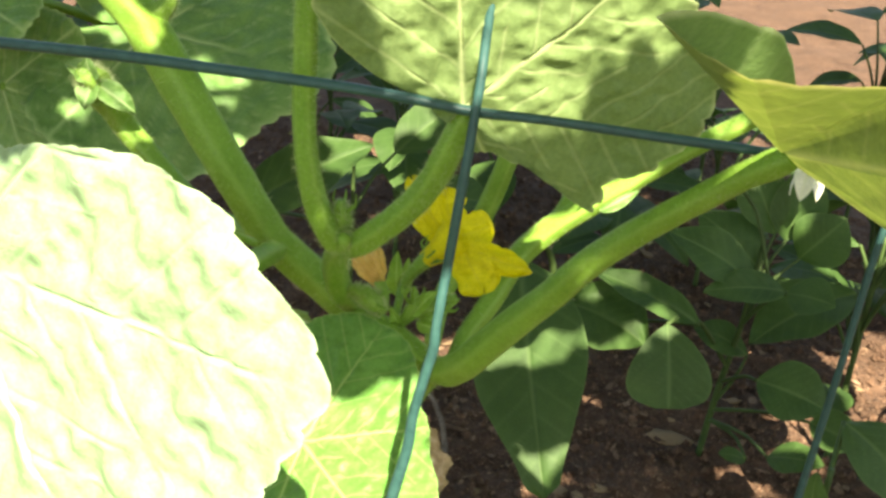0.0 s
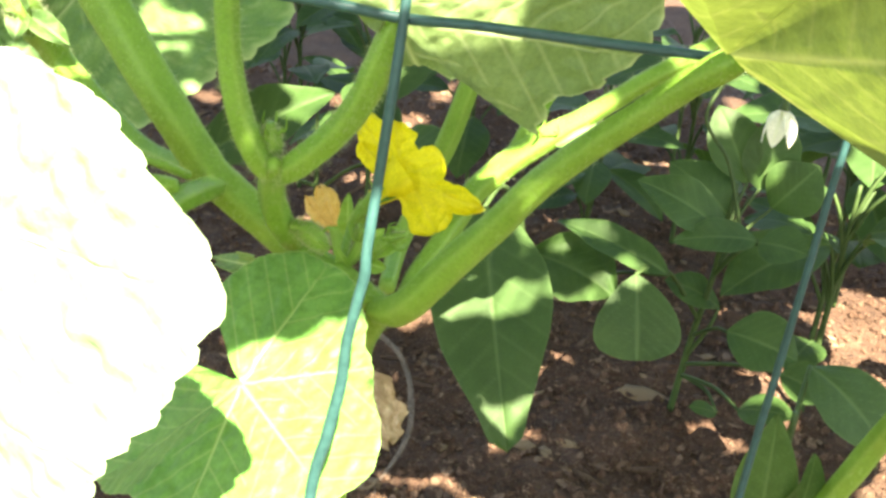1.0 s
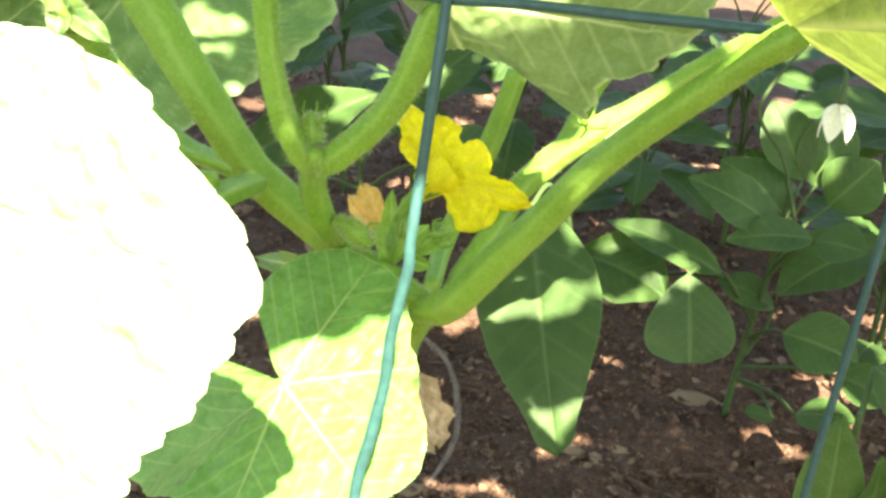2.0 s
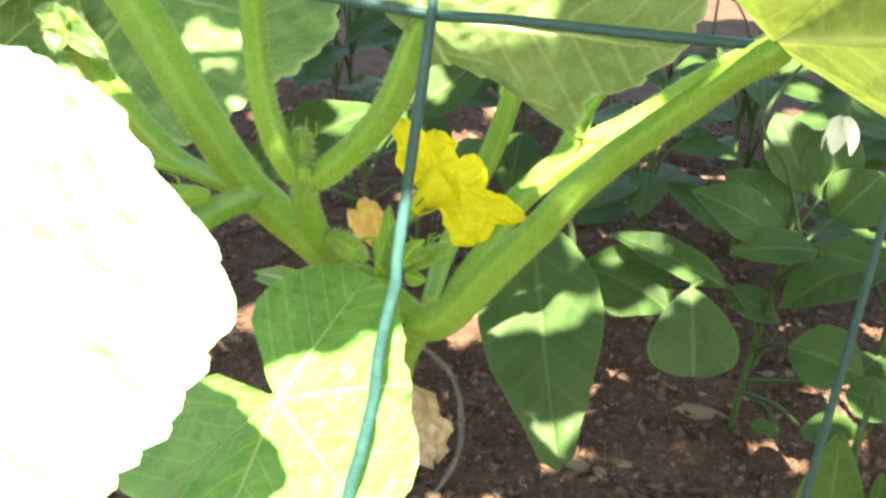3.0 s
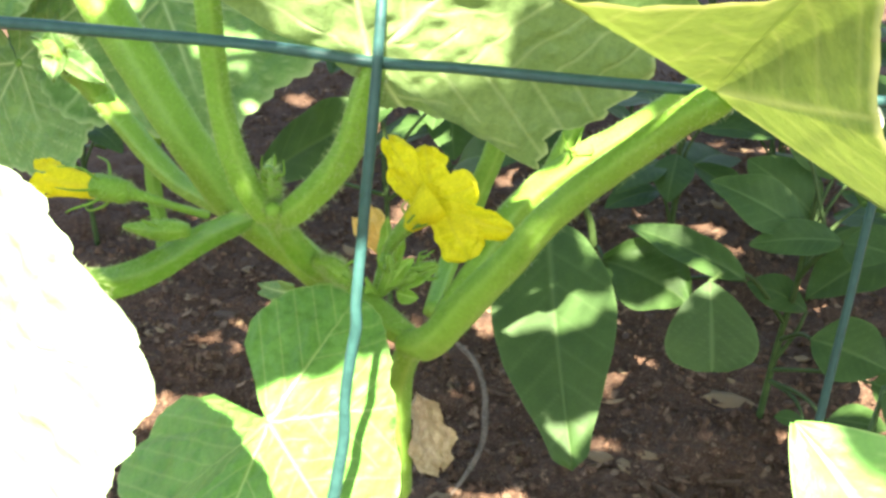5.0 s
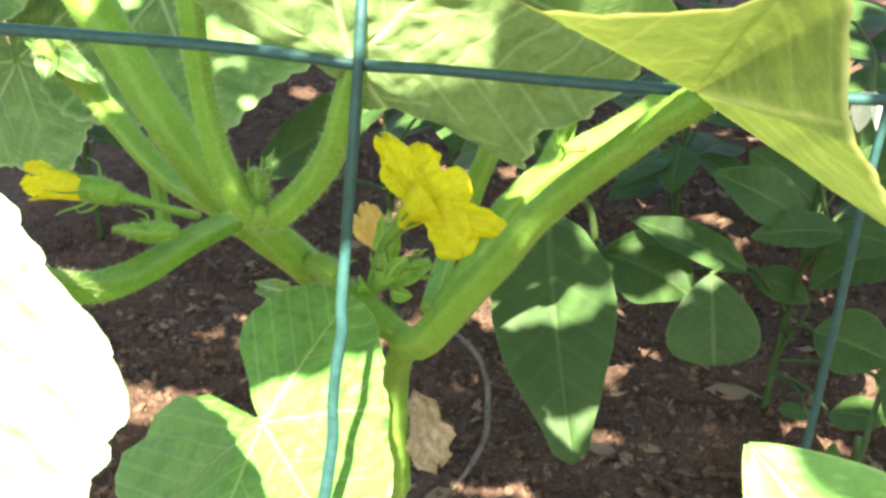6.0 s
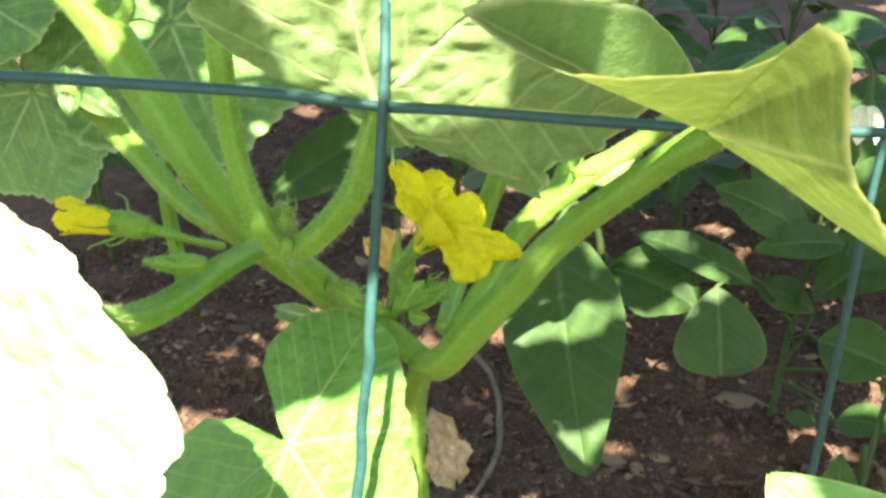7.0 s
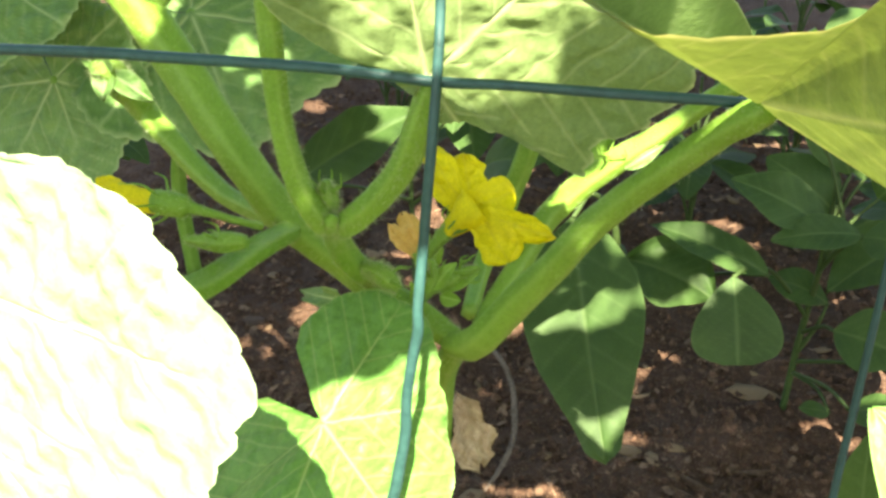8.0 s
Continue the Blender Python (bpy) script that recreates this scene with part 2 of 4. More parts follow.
def tube(name, points, material, parent=None, label="", ridges=0, ridge=0.08, sides=20, steps=10, rough=0.03, hairs=0, hair_length=0.0012, seed=1, cap=True):
    """A tapering, ridged stalk through (x, y, z, radius), with closed ends and, if asked, fine hairs as a part of its own."""
    q = spline(points, steps)
    c, rad = q[:, :3], q[:, 3]
    tan = np.gradient(c, axis=0)
    tan /= np.linalg.norm(tan, axis=1)[:, None]
    ref = np.array([0.31, -0.9, 0.3])
    verts, veins, frames = [], [], []
    for i in range(len(c)):
        ref = ref - tan[i] * (ref @ tan[i])
        ref /= np.linalg.norm(ref)
        side = np.cross(tan[i], ref)
        frames.append((ref.copy(), side))
        for j in range(sides):
            a = 2 * math.pi * j / sides
            k = 1 + (ridge * math.cos(ridges * a) if ridges else 0) + rough * math.sin(3.1 * a + i * 0.37 + seed) * math.sin(i * 0.21 + seed)
            verts.append(c[i] + rad[i] * k * (math.cos(a) * ref + math.sin(a) * side))
            veins.append(max(0.0, math.cos(ridges * a)) * 0.35 if ridges else 0.0)
    faces = grid_faces(len(c), sides, True)
    if cap:
        faces.append(tuple(range(sides))[::-1])
        faces.append(tuple((len(c) - 1) * sides + j for j in range(sides)))
    ob = mesh_object(name, verts, faces, material, parent, label, veins)
    if hairs:
        r = random.Random(seed)
        hv, hf = [], []
        for _ in range(int(hairs * 3.2)):
            i, a = r.randrange(1, len(c) - 1), r.uniform(0, 2 * math.pi)
            out = math.cos(a) * frames[i][0] + math.sin(a) * frames[i][1]
            f = r.random()
            root = c[i] * (1 - f) + c[i + 1] * f + out * rad[i] * 0.97
            ln = hair_length * r.uniform(0.5, 1.3)
            lean = np.array([r.uniform(-0.35, 0.35) for _ in range(3)])
            tip = root + (out + lean) * ln
            w = ln * 0.026 + 0.000014
            s1 = np.cross(out, tan[i])
            k = len(hv)
            hv += [root + s1 * w, root - s1 * w * 0.5 + tan[i] * w * 0.87, root - s1 * w * 0.5 - tan[i] * w * 0.87, tip]
            hf += [(k, k + 1, k + 3), (k + 1, k + 2, k + 3), (k + 2, k, k + 3)]
        mesh_object("hairs", hv, hf, HAIR, ob, "fine pale bristly hairs", smooth=False)
    return ob


# ---- ground ----
def ground_height(x, y):
    near = 1 / (1 + ((x - 0.05) ** 2 + (y - 0.5) ** 2) / 4)
    return near * (0.007 * smooth_noise(x, y, 11, 9) + 0.004 * smooth_noise(x, y, 12, 28) + 0.0022 * smooth_noise(x, y, 13, 75) + 0.0012 * smooth_noise(x, y, 14, 210)) - 0.002


def spread(lo, hi, fine, step, ends):
    core = np.arange(lo, hi, fine)
    outer_lo, outer_hi = [lo], [hi]
    s = fine
    while outer_lo[-1] > ends[0]:
        s *= step
        outer_lo.append(outer_lo[-1] - s)
    s = fine
    while outer_hi[-1] < ends[1]:
        s *= step
        outer_hi.append(outer_hi[-1] + s)
    return np.concatenate([outer_lo[:0:-1], core, outer_hi])


gx, gy = spread(-0.32, 0.36, 0.0026, 1.07, (-60, 60)), spread(0.26, 0.85, 0.0026, 1.07, (-60, 90))
GX, GY = np.meshgrid(gx, gy, indexing="ij")
gz = ground_height(GX, GY)
ground = mesh_object("ground", np.stack([GX, GY, gz], -1).reshape(-1, 3), [f[::-1] for f in grid_faces(len(gx), len(gy))], SOIL)
tagged(ground, "reddish-brown crumbly garden soil in dappled shade", "soil", kind="structure")


# ---- wire fence ----
fence = thing("wire_fence", (0.035, 0.187, 0.0), "green plastic-coated garden wire fence in front of the plants", "fence")
V1 = [(0.0397, 0.1930, 0.2838, 0.0010), (0.0386, 0.1920, 0.2649, 0.0010), (0.0383, 0.1900, 0.2573, 0.0010), (0.0378, 0.1890, 0.2513, 0.0010), (0.0370, 0.1870, 0.2412, 0.0011), (0.0359, 0.1850, 0.2295, 0.0011), (0.0346, 0.1830, 0.2161, 0.0011), (0.0336, 0.1810, 0.2058, 0.0011), (0.0334, 0.1810, 0.2006, 0.0012), (0.0321, 0.1810, 0.1939, 0.0012), (0.0301, 0.1820, 0.1833, 0.0012), (0.0290, 0.1830, 0.1722, 0.0013), (0.0264, 0.1840, 0.1587, 0.0014), (0.0220, 0.1860, 0.1346, 0.0014), (0.0180, 0.1870, 0.0600, 0.0012), (0.0160, 0.1870, -0.0100, 0.0012)]
V2 = [(0.1368, 0.2150, 0.2667, 0.0008), (0.1358, 0.2150, 0.2499, 0.0008), (0.1337, 0.2150, 0.2141, 0.0009), (0.1330, 0.2150, 0.1924, 0.0009), (0.1317, 0.2150, 0.1621, 0.0010), (0.1308, 0.2150, 0.1416, 0.0010), (0.1298, 0.2150, 0.1125, 0.0010), (0.1280, 0.2150, 0.0600, 0.0009), (0.1270, 0.2150, -0.0100, 0.0009)]
H1 = [(-0.0775, 0.1980, 0.2544, 0.0012), (-0.0372, 0.1940, 0.2547, 0.0012), (-0.0190, 0.1930, 0.2541, 0.0012), (0.0101, 0.1910, 0.2531, 0.0011), (0.0255, 0.1900, 0.2520, 0.0011), (0.0374, 0.1905, 0.2505, 0.0011), (0.0532, 0.1870, 0.2510, 0.0010), (0.0733, 0.1840, 0.2506, 0.0010), (0.0847, 0.1820, 0.2506, 0.0010), (0.0949, 0.1810, 0.2504, 0.0009), (0.1106, 0.1830, 0.2495, 0.0009), (0.1394, 0.1900, 0.2468, 0.0010)]
for pts in (V1, V2, H1):
    tube("wire", pts, WIRE, fence, sides=12, steps=8, rough=0.05, seed=3)

# ---- cucumber plant ----
plant = thing("cucumber_plant", (0.018, 0.285, 0.0), "cucumber plant with bristly green stems, broad leaves and yellow flowers", "plant")
MAIN_LOW = [(0.0110, 0.3050, -0.0100, 0.0050), (0.0125, 0.3000, 0.0500, 0.0044), (0.0175, 0.2870, 0.0723, 0.0044), (0.0195, 0.2800, 0.1000, 0.0042), (0.0226, 0.2700, 0.1274, 0.0040), (0.0283, 0.2550, 0.1467, 0.0036), (0.0324, 0.2460, 0.1561, 0.0027)]
MAIN_UP = [(0.0352, 0.2430, 0.1583, 0.0023), (0.0283, 0.2490, 0.1580, 0.0036), (0.0196, 0.2560, 0.1595, 0.0044), (0.0062, 0.2640, 0.1626, 0.0050), (-0.0046, 0.2680, 0.1693, 0.0054), (-0.0138, 0.2670, 0.1777, 0.0055), (-0.0200, 0.2630, 0.1860, 0.0054), (-0.0255, 0.2610, 0.1959, 0.0055), (-0.0315, 0.2610, 0.2058, 0.0056), (-0.0380, 0.2640, 0.2144, 0.0057), (-0.0466, 0.2690, 0.2256, 0.0060), (-0.0559, 0.2740, 0.2375, 0.0062), (-0.0641, 0.2800, 0.2455, 0.0063), (-0.0783, 0.2900, 0.2559, 0.0064)]
PET_R = [(0.0295, 0.2465, 0.1563, 0.0035), (0.0359, 0.2420, 0.1593, 0.0045), (0.0416, 0.2360, 0.1667, 0.0045), (0.0512, 0.2270, 0.1830, 0.0043), (0.0604, 0.2180, 0.1980, 0.0038), (0.0665, 0.2110, 0.2094, 0.0035), (0.0716, 0.2050, 0.2176, 0.0033), (0.0777, 0.1980, 0.2265, 0.0031), (0.0837, 0.1910, 0.2346, 0.0029), (0.0882, 0.1850, 0.2410, 0.0028), (0.0913, 0.1800, 0.2458, 0.0027), (0.0950, 0.1750, 0.2503, 0.0029), (0.0970, 0.1735, 0.2522, 0.0023)]
PET_L1 = [(0.0085, 0.2110, 0.2091, 0.0025), (0.0062, 0.2090, 0.2115, 0.0029), (0.0031, 0.2080, 0.2179, 0.0029), (0.0009, 0.2080, 0.2258, 0.0028), (-0.0004, 0.2080, 0.2347, 0.0026), (-0.0009, 0.2080, 0.2446, 0.0026), (-0.0008, 0.2080, 0.2540, 0.0026), (-0.0007, 0.2080, 0.2631, 0.0026), (-0.0000, 0.2080, 0.2718, 0.0024)]
PET_TOP = [(0.0082, 0.2115, 0.2083, 0.0025), (0.0130, 0.2090, 0.2111, 0.0030), (0.0196, 0.2060, 0.2175, 0.0031), (0.0253, 0.2030, 0.2243, 0.0031), (0.0295, 0.2000, 0.2313, 0.0031), (0.0325, 0.1970, 0.2385, 0.0031), (0.0351, 0.1950, 0.2461, 0.0026), (0.0366, 0.1945, 0.2498, 0.0018)]
PET_SM = [(-0.0183, 0.2580, 0.1854, 0.0024), (-0.0288, 0.2680, 0.1847, 0.0029), (-0.0459, 0.2840, 0.1832, 0.0032), (-0.0588, 0.2940, 0.1875, 0.0036), (-0.0706, 0.3020, 0.1952, 0.0039), (-0.0796, 0.3070, 0.2018, 0.0041), (-0.0823, 0.3050, 0.2082, 0.0045), (-0.0848, 0.3010, 0.2140, 0.0048)]
PET_W = [(-0.0171, 0.2660, 0.1833, 0.0028), (-0.0184, 0.2600, 0.1839, 0.0031), (-0.0195, 0.2500, 0.1863, 0.0033), (-0.0216, 0.2340, 0.1894, 0.0035), (-0.0243, 0.2190, 0.1907, 0.0036), (-0.0261, 0.2050, 0.1937, 0.0036), (-0.0270, 0.1920, 0.1991, 0.0034), (-0.0241, 0.1760, 0.2101, 0.0028), (-0.0193, 0.1600, 0.2228, 0.0022)]
STEM_R2 = [(0.0365, 0.2520, 0.1577, 0.0021), (0.0399, 0.2620, 0.1612, 0.0029), (0.0455, 0.2700, 0.1673, 0.0034), (0.0503, 0.2780, 0.1742, 0.0037), (0.0546, 0.2850, 0.1792, 0.0039), (0.0635, 0.2870, 0.1884, 0.0040), (0.0746, 0.2870, 0.1976, 0.0038), (0.0854, 0.2870, 0.2052, 0.0031), (0.0943, 0.2870, 0.2121, 0.0029), (0.1015, 0.2870, 0.2177, 0.0029), (0.1127, 0.2870, 0.2251, 0.0029), (0.1275, 0.2870, 0.2352, 0.0027)]
STEM_S3 = [(0.0279, 0.3000, 0.1352, 0.0028), (0.0291, 0.3300, 0.1387, 0.0034), (0.0348, 0.3350, 0.1523, 0.0036), (0.0400, 0.3350, 0.1678, 0.0037), (0.0440, 0.3350, 0.1784, 0.0037), (0.0503, 0.3350, 0.2007, 0.0034)]
PET_N = [(0.0654, 0.2870, 0.1908, 0.0030), (0.0681, 0.2890, 0.1975, 0.0026), (0.0718, 0.2910, 0.2055, 0.0023), (0.0763, 0.2930, 0.2134, 0.0021), (0.0798, 0.2960, 0.2225, 0.0021)]
SIDE = [(0.0057, 0.2660, 0.1624, 0.0028), (0.0039, 0.2640, 0.1663, 0.0033), (0.0020, 0.2520, 0.1773, 0.0035), (0.0026, 0.2380, 0.1895, 0.0034), (0.0056, 0.2220, 0.2016, 0.0031), (0.0088, 0.2100, 0.2099, 0.0027), (0.0096, 0.2060, 0.2129, 0.0015)]
tube("main_stem", MAIN_LOW, STEM, plant, ridges=5, ridge=0.07, hairs=260, seed=1)
tube("main_stem", MAIN_UP, STEM, plant, ridges=5, ridge=0.07, hairs=900, seed=2)
tube("side_stem", SIDE, STEM, plant, ridges=5, ridge=0.07, hairs=300, seed=11)
tube("leaf_stalk", PET_R, STEM, plant, ridges=5, ridge=0.05, hairs=420, hair_length=0.0008, seed=3)
tube("leaf_stalk", PET_L1, STEM, plant, ridges=5, ridge=0.08, hairs=500, seed=4)
tube("leaf_stalk", PET_TOP, STEM, plant, ridges=5, ridge=0.07, hairs=480, seed=5)
tube("leaf_stalk", PET_SM, STEM, plant, ridges=5, ridge=0.07, hairs=450, seed=6)
tube("leaf_stalk", PET_W, STEM, plant, ridges=5, ridge=0.06, hairs=420, seed=7)
tube("side_stem", STEM_R2, STEM, plant, ridges=5, ridge=0.07, hairs=420, hair_length=0.0012, seed=8)
tube("leaf_stalk", STEM_S3, STEM, plant, ridges=5, ridge=0.1, hairs=160, hair_length=0.0008, seed=9)
tube("leaf_stalk", PET_N, STEM, plant, ridges=5, ridge=0.07, hairs=150, hair_length=0.0008, seed=10)

cucumber_leaf(plant, (-0.055, 0.1549, 0.2245), (0.9085, -0.4177, -0.013), (-0.42, -0.88, 0.2), 0.0842, wave=0.02, quilt=0.016, seed=5, material=GLARE, ribs=0.45, label="broad quilted cucumber leaf blazing in full sun", rings=110, spokes=900, teeth=38, tooth=0.03, hem=0.015,
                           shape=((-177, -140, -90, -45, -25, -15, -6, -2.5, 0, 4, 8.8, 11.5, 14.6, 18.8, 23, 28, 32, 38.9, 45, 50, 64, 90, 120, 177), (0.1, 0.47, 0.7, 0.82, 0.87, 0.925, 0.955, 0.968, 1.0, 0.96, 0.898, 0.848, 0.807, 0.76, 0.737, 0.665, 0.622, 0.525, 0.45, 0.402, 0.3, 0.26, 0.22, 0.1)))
cucumber_leaf(plant, (-0.0028, 0.2230, 0.1433), (0.6353, -0.7573, -0.1512), (-0.1662, -0.3254, 0.9309), 0.05, wave=0.03, quilt=0.012, seed=8, material=YOUNG, label="young sunlit cucumber leaf with pale veins and a notched base", rings=90, spokes=480, tooth=0.015, ribs=0.9, hem=0.008, lift_power=1.0,
                         shape=((-177, -163, -161.5, -161.3, -152.3, -146.5, -140.8, -130.3, -114.4, -82.0, -38.7, 0.0, 13.4, 21.2, 31.2, 38.1, 52.3, 63.6, 72.5, 89.2, 119.3, 137.1, 147.9, 160.7, 167.9, 168.5, 177), (0.04, 0.08, 0.5, 0.937, 1.181, 1.177, 1.304, 1.244, 0.972, 0.753, 0.684, 0.915, 0.962, 0.908, 0.831, 0.766, 0.709, 0.672, 0.733, 0.761, 0.81, 0.763, 0.707, 0.641, 0.496, 0.269, 0.06)),
                         lift=((-177, -163, -161.5, -161.3, -152.3, -146.5, -140.8, -130.3, -114.4, -82.0, -38.7, 0.0, 13.4, 21.2, 31.2, 38.1, 52.3, 63.6, 72.5, 89.2, 119.3, 137.1, 147.9, 160.7, 167.9, 168.5, 177), (-0.2, -0.2, -0.22, -0.388, -0.465, -0.535, -0.521, -0.561, -0.559, -0.234, -0.152, -0.001, 0.037, 0.051, 0.072, 0.089, 0.131, 0.166, 0.193, 0.241, 0.299, 0.296, 0.275, 0.234, 0.194, 0.172, 0.2)))
cucumber_leaf(plant, (0.0351, 0.1940, 0.2501), (0.9387, 0.3100, -0.1507), (0.2752, -0.9373, -0.2138), 0.058, cup=-0.02, wave=0.03, quilt=0.016, seed=13, material=PALE, label="cucumber leaf seen from its pale ribbed underside", rings=110, spokes=1000, tooth=0.06, hem=0.02,
                         shape=((-177, -120, -90, -70, -45, -33, -31, -29.5, -20, -16, -13, -10.9, -4, 0, 14, 32, 62, 96, 132, 156, 166.7, 173.8, 177), (0.12, 0.07, 0.1, 0.19, 0.24, 0.33, 0.56, 0.724, 0.672, 0.664, 0.77, 0.8, 0.895, 0.96, 1.0, 0.9, 0.78, 0.8, 0.76, 0.64, 0.42, 0.22, 0.12)))
# wide hem: the edge catching the sun is coloured in as a pale rim
cucumber_leaf(plant, (0.0949, 0.1735, 0.2527), (-0.5333, -0.6963, 0.4804), (0.2237, 0.4315, 0.8739), 0.0625, wave=0.0, quilt=0.003, seed=21, material=GLOW, label="broad cucumber leaf glowing yellow-green against the light", rings=90, spokes=900, ribs=0.3, hem=0.045, teeth=28, tooth=0.03, hinge=48, lift_power=1.0,
                           shape=((-177, -60, -30, -21.8, -17.5, -8.7, -5.7, 0, 6.8, 13.3, 19.4, 26.4, 31.5, 34.6, 37.7, 40.8, 43.4, 45.6, 48.7, 53.9, 63, 68.4, 83, 104, 108, 113, 133, 177), (0.02, 0.04, 0.12, 0.42, 0.62, 0.80, 0.906, 1.0, 0.97, 0.938, 0.923, 0.907, 0.904, 0.914, 0.944, 0.922, 0.891, 0.832, 0.773, 0.717, 0.677, 0.654, 0.645, 0.69, 0.35, 0.12, 0.06, 0.02)),
                           lift=((-180, 0, 6.8, 13.3, 19.4, 26.4, 31.5, 34.6, 37.7, 40.8, 43.4, 45.6, 48.7, 53.9, 63, 68.4, 83, 106, 180), (0.0, 0.0, -0.057, -0.081, -0.065, -0.029, 0.0, 0.035, 0.108, 0.097, 0.068, 0.005, -0.071, -0.174, -0.25, -0.295, -0.408, -0.41, -0.41)))


# the growing tip of a side shoot, and a tendril at the upper node
tube("growing_tip", [(-0.0846, 0.3020, 0.2128, 0.0036), (-0.0856, 0.3000, 0.2171, 0.0046), (-0.0877, 0.2980, 0.2200, 0.0046), (-0.0908, 0.2960, 0.2226, 0.0016)], STEM, plant, "fuzzy sunlit growing tip", ridges=5, ridge=0.15, rough=0.1, hairs=420, hair_length=0.0018, seed=14)
for k, (t, n) in enumerate((((-0.0941, 0.2960, 0.2244), (0.2, -0.6, 0.8)), ((-0.0870, 0.2960, 0.2271), (-0.2, -0.7, 0.7)), ((-0.0873, 0.2920, 0.2113), (0.0, -0.9, 0.4)), ((-0.0722, 0.2960, 0.2104), (0.1, -0.7, 0.6)))):
    smooth_leaf(plant, (-0.0855, 0.2970, 0.2189), t, n, 0.008, fold=0.4, wave=0.15, seed=430 + k, material=CUCUMBER, rows=20, cols=11)
tube("side_shoot", [(-0.0658, 0.2800, 0.2406, 0.0028), (-0.0614, 0.2790, 0.2432, 0.0026), (-0.0574, 0.2780, 0.2458, 0.0030), (-0.0538, 0.2770, 0.2496, 0.0026), (-0.0524, 0.2760, 0.2536, 0.0012)], STEM, plant, ridges=5, hairs=220, hair_length=0.0016, seed=15)
tube("tendril", [(-0.0629, 0.2790, 0.2429, 0.0009), (-0.0590, 0.2770, 0.2475, 0.0007), (-0.0532, 0.2760, 0.2509, 0.0006), (-0.0505, 0.2750, 0.2543, 0.0005), (-0.0522, 0.2740, 0.2569, 0.0004)], STEM, plant, sides=8, seed=16)


# ---- flowers and buds of the cucumber ----
def petal(parent, base, tip, n, width, seed, material=PETAL, bend=0.06, wave=0.1, foot=0.35, point=0.3):
    """A crinkled petal with a wavy margin. foot: its width at the base; point: how sharp its tip is."""
    base, tip = np.array(base, float), np.array(tip, float)
    size = np.linalg.norm(tip - base)
    u, v, n = axes(tip - base, n)
    s, w = np.meshgrid(np.linspace(0, 1, 34), np.linspace(-1, 1, 25), indexing="ij")
    grow = foot + (1 - foot) * np.clip(s / 0.55, 0, 1) ** 0.8
    close = np.sqrt(np.clip(1 - np.clip((s - 0.55) / 0.45, 0, 1) ** (3.2 - 2 * point), 0, 1))
    half = width / size / 2 * grow * close * (1 + 0.13 * smooth_noise(s * 7, np.sign(w) * 2, seed, 1.0) + 0.05 * smooth_noise(s * 19, np.sign(w) * 3, seed, 1.0))
    reach = s * (1 + 0.05 * smooth_noise(w * 3, w * 0, seed + 1, 1.0) * s)
    Y = w * half
    vein = np.clip(np.exp(-(Y / 0.02) ** 2) * 0.8 + 0.35 * np.clip(1 - np.abs(smooth_noise(w * 4, s * 0.8, seed + 5, 1.0)) / 0.15, 0, 1), 0, 1)
    H = bend * 4 * s * (1 - s) - 0.12 * np.abs(Y) + wave * (smooth_noise(s * 4, w * 1.6, seed, 1.0) * np.abs(w) ** 1.5 + 0.45 * smooth_noise(s * 9, w * 3.5, seed + 2, 1.0)) * (0.3 + s) - 0.012 * vein
    pts = base + size * (reach[..., None] * u + Y[..., None] * v + H[..., None] * n)
    return mesh_object("petal", pts.reshape(-1, 3), grid_faces(34, 25), material, parent, "", vein.ravel())


def calyx(parent, at, way, length, count, seed, material=STEM):
    """Fine curling sepals round a flower's base."""
    r = random.Random(seed)
    w = np.array(way, float)
    w /= np.linalg.norm(w)
    e1 = np.cross(w, (0.3, 0.2, 0.93))
    e1 /= np.linalg.norm(e1)
    e2 = np.cross(w, e1)
    for k in range(count):
        a = 2 * math.pi * k / count + r.uniform(-0.3, 0.3)
        o = math.cos(a) * e1 + math.sin(a) * e2
        p = np.array(at, float)
        rad = 0.0005
        pts = [(*(p + o * length * 0.1), rad), (*(p + o * length * 0.5 + w * length * 0.25), rad * 0.8), (*(p + o * length * 0.8 + w * length * r.uniform(0.4, 0.9)), rad * 0.55), (*(p + o * length * r.uniform(0.6, 1.0) + w * length * r.uniform(0.8, 1.3)), rad * 0.25)]
        tube("sepal", pts, material, parent, sides=6, steps=5, seed=k)


flower = tube("flower", [(0.0178, 0.2790, 0.1663, 0.0013), (0.0204, 0.2790, 0.1710, 0.0018), (0.0244, 0.2790, 0.1761, 0.0026), (0.0285, 0.2790, 0.1800, 0.0034)], STEM, plant, "open bright yellow cucumber flower with five crinkled petals", ridges=5, ridge=0.06, sides=16, hairs=120, hair_length=0.0012, seed=31)
tube("corolla", [(0.0248, 0.2790, 0.1765, 0.0028), (0.0285, 0.2790, 0.1800, 0.0038), (0.0315, 0.2790, 0.1824, 0.0056), (0.0335, 0.2800, 0.1838, 0.0072)], PETAL, flower, "pale yellow crinkled tube", ridges=5, ridge=0.1, rough=0.08, cap=False)
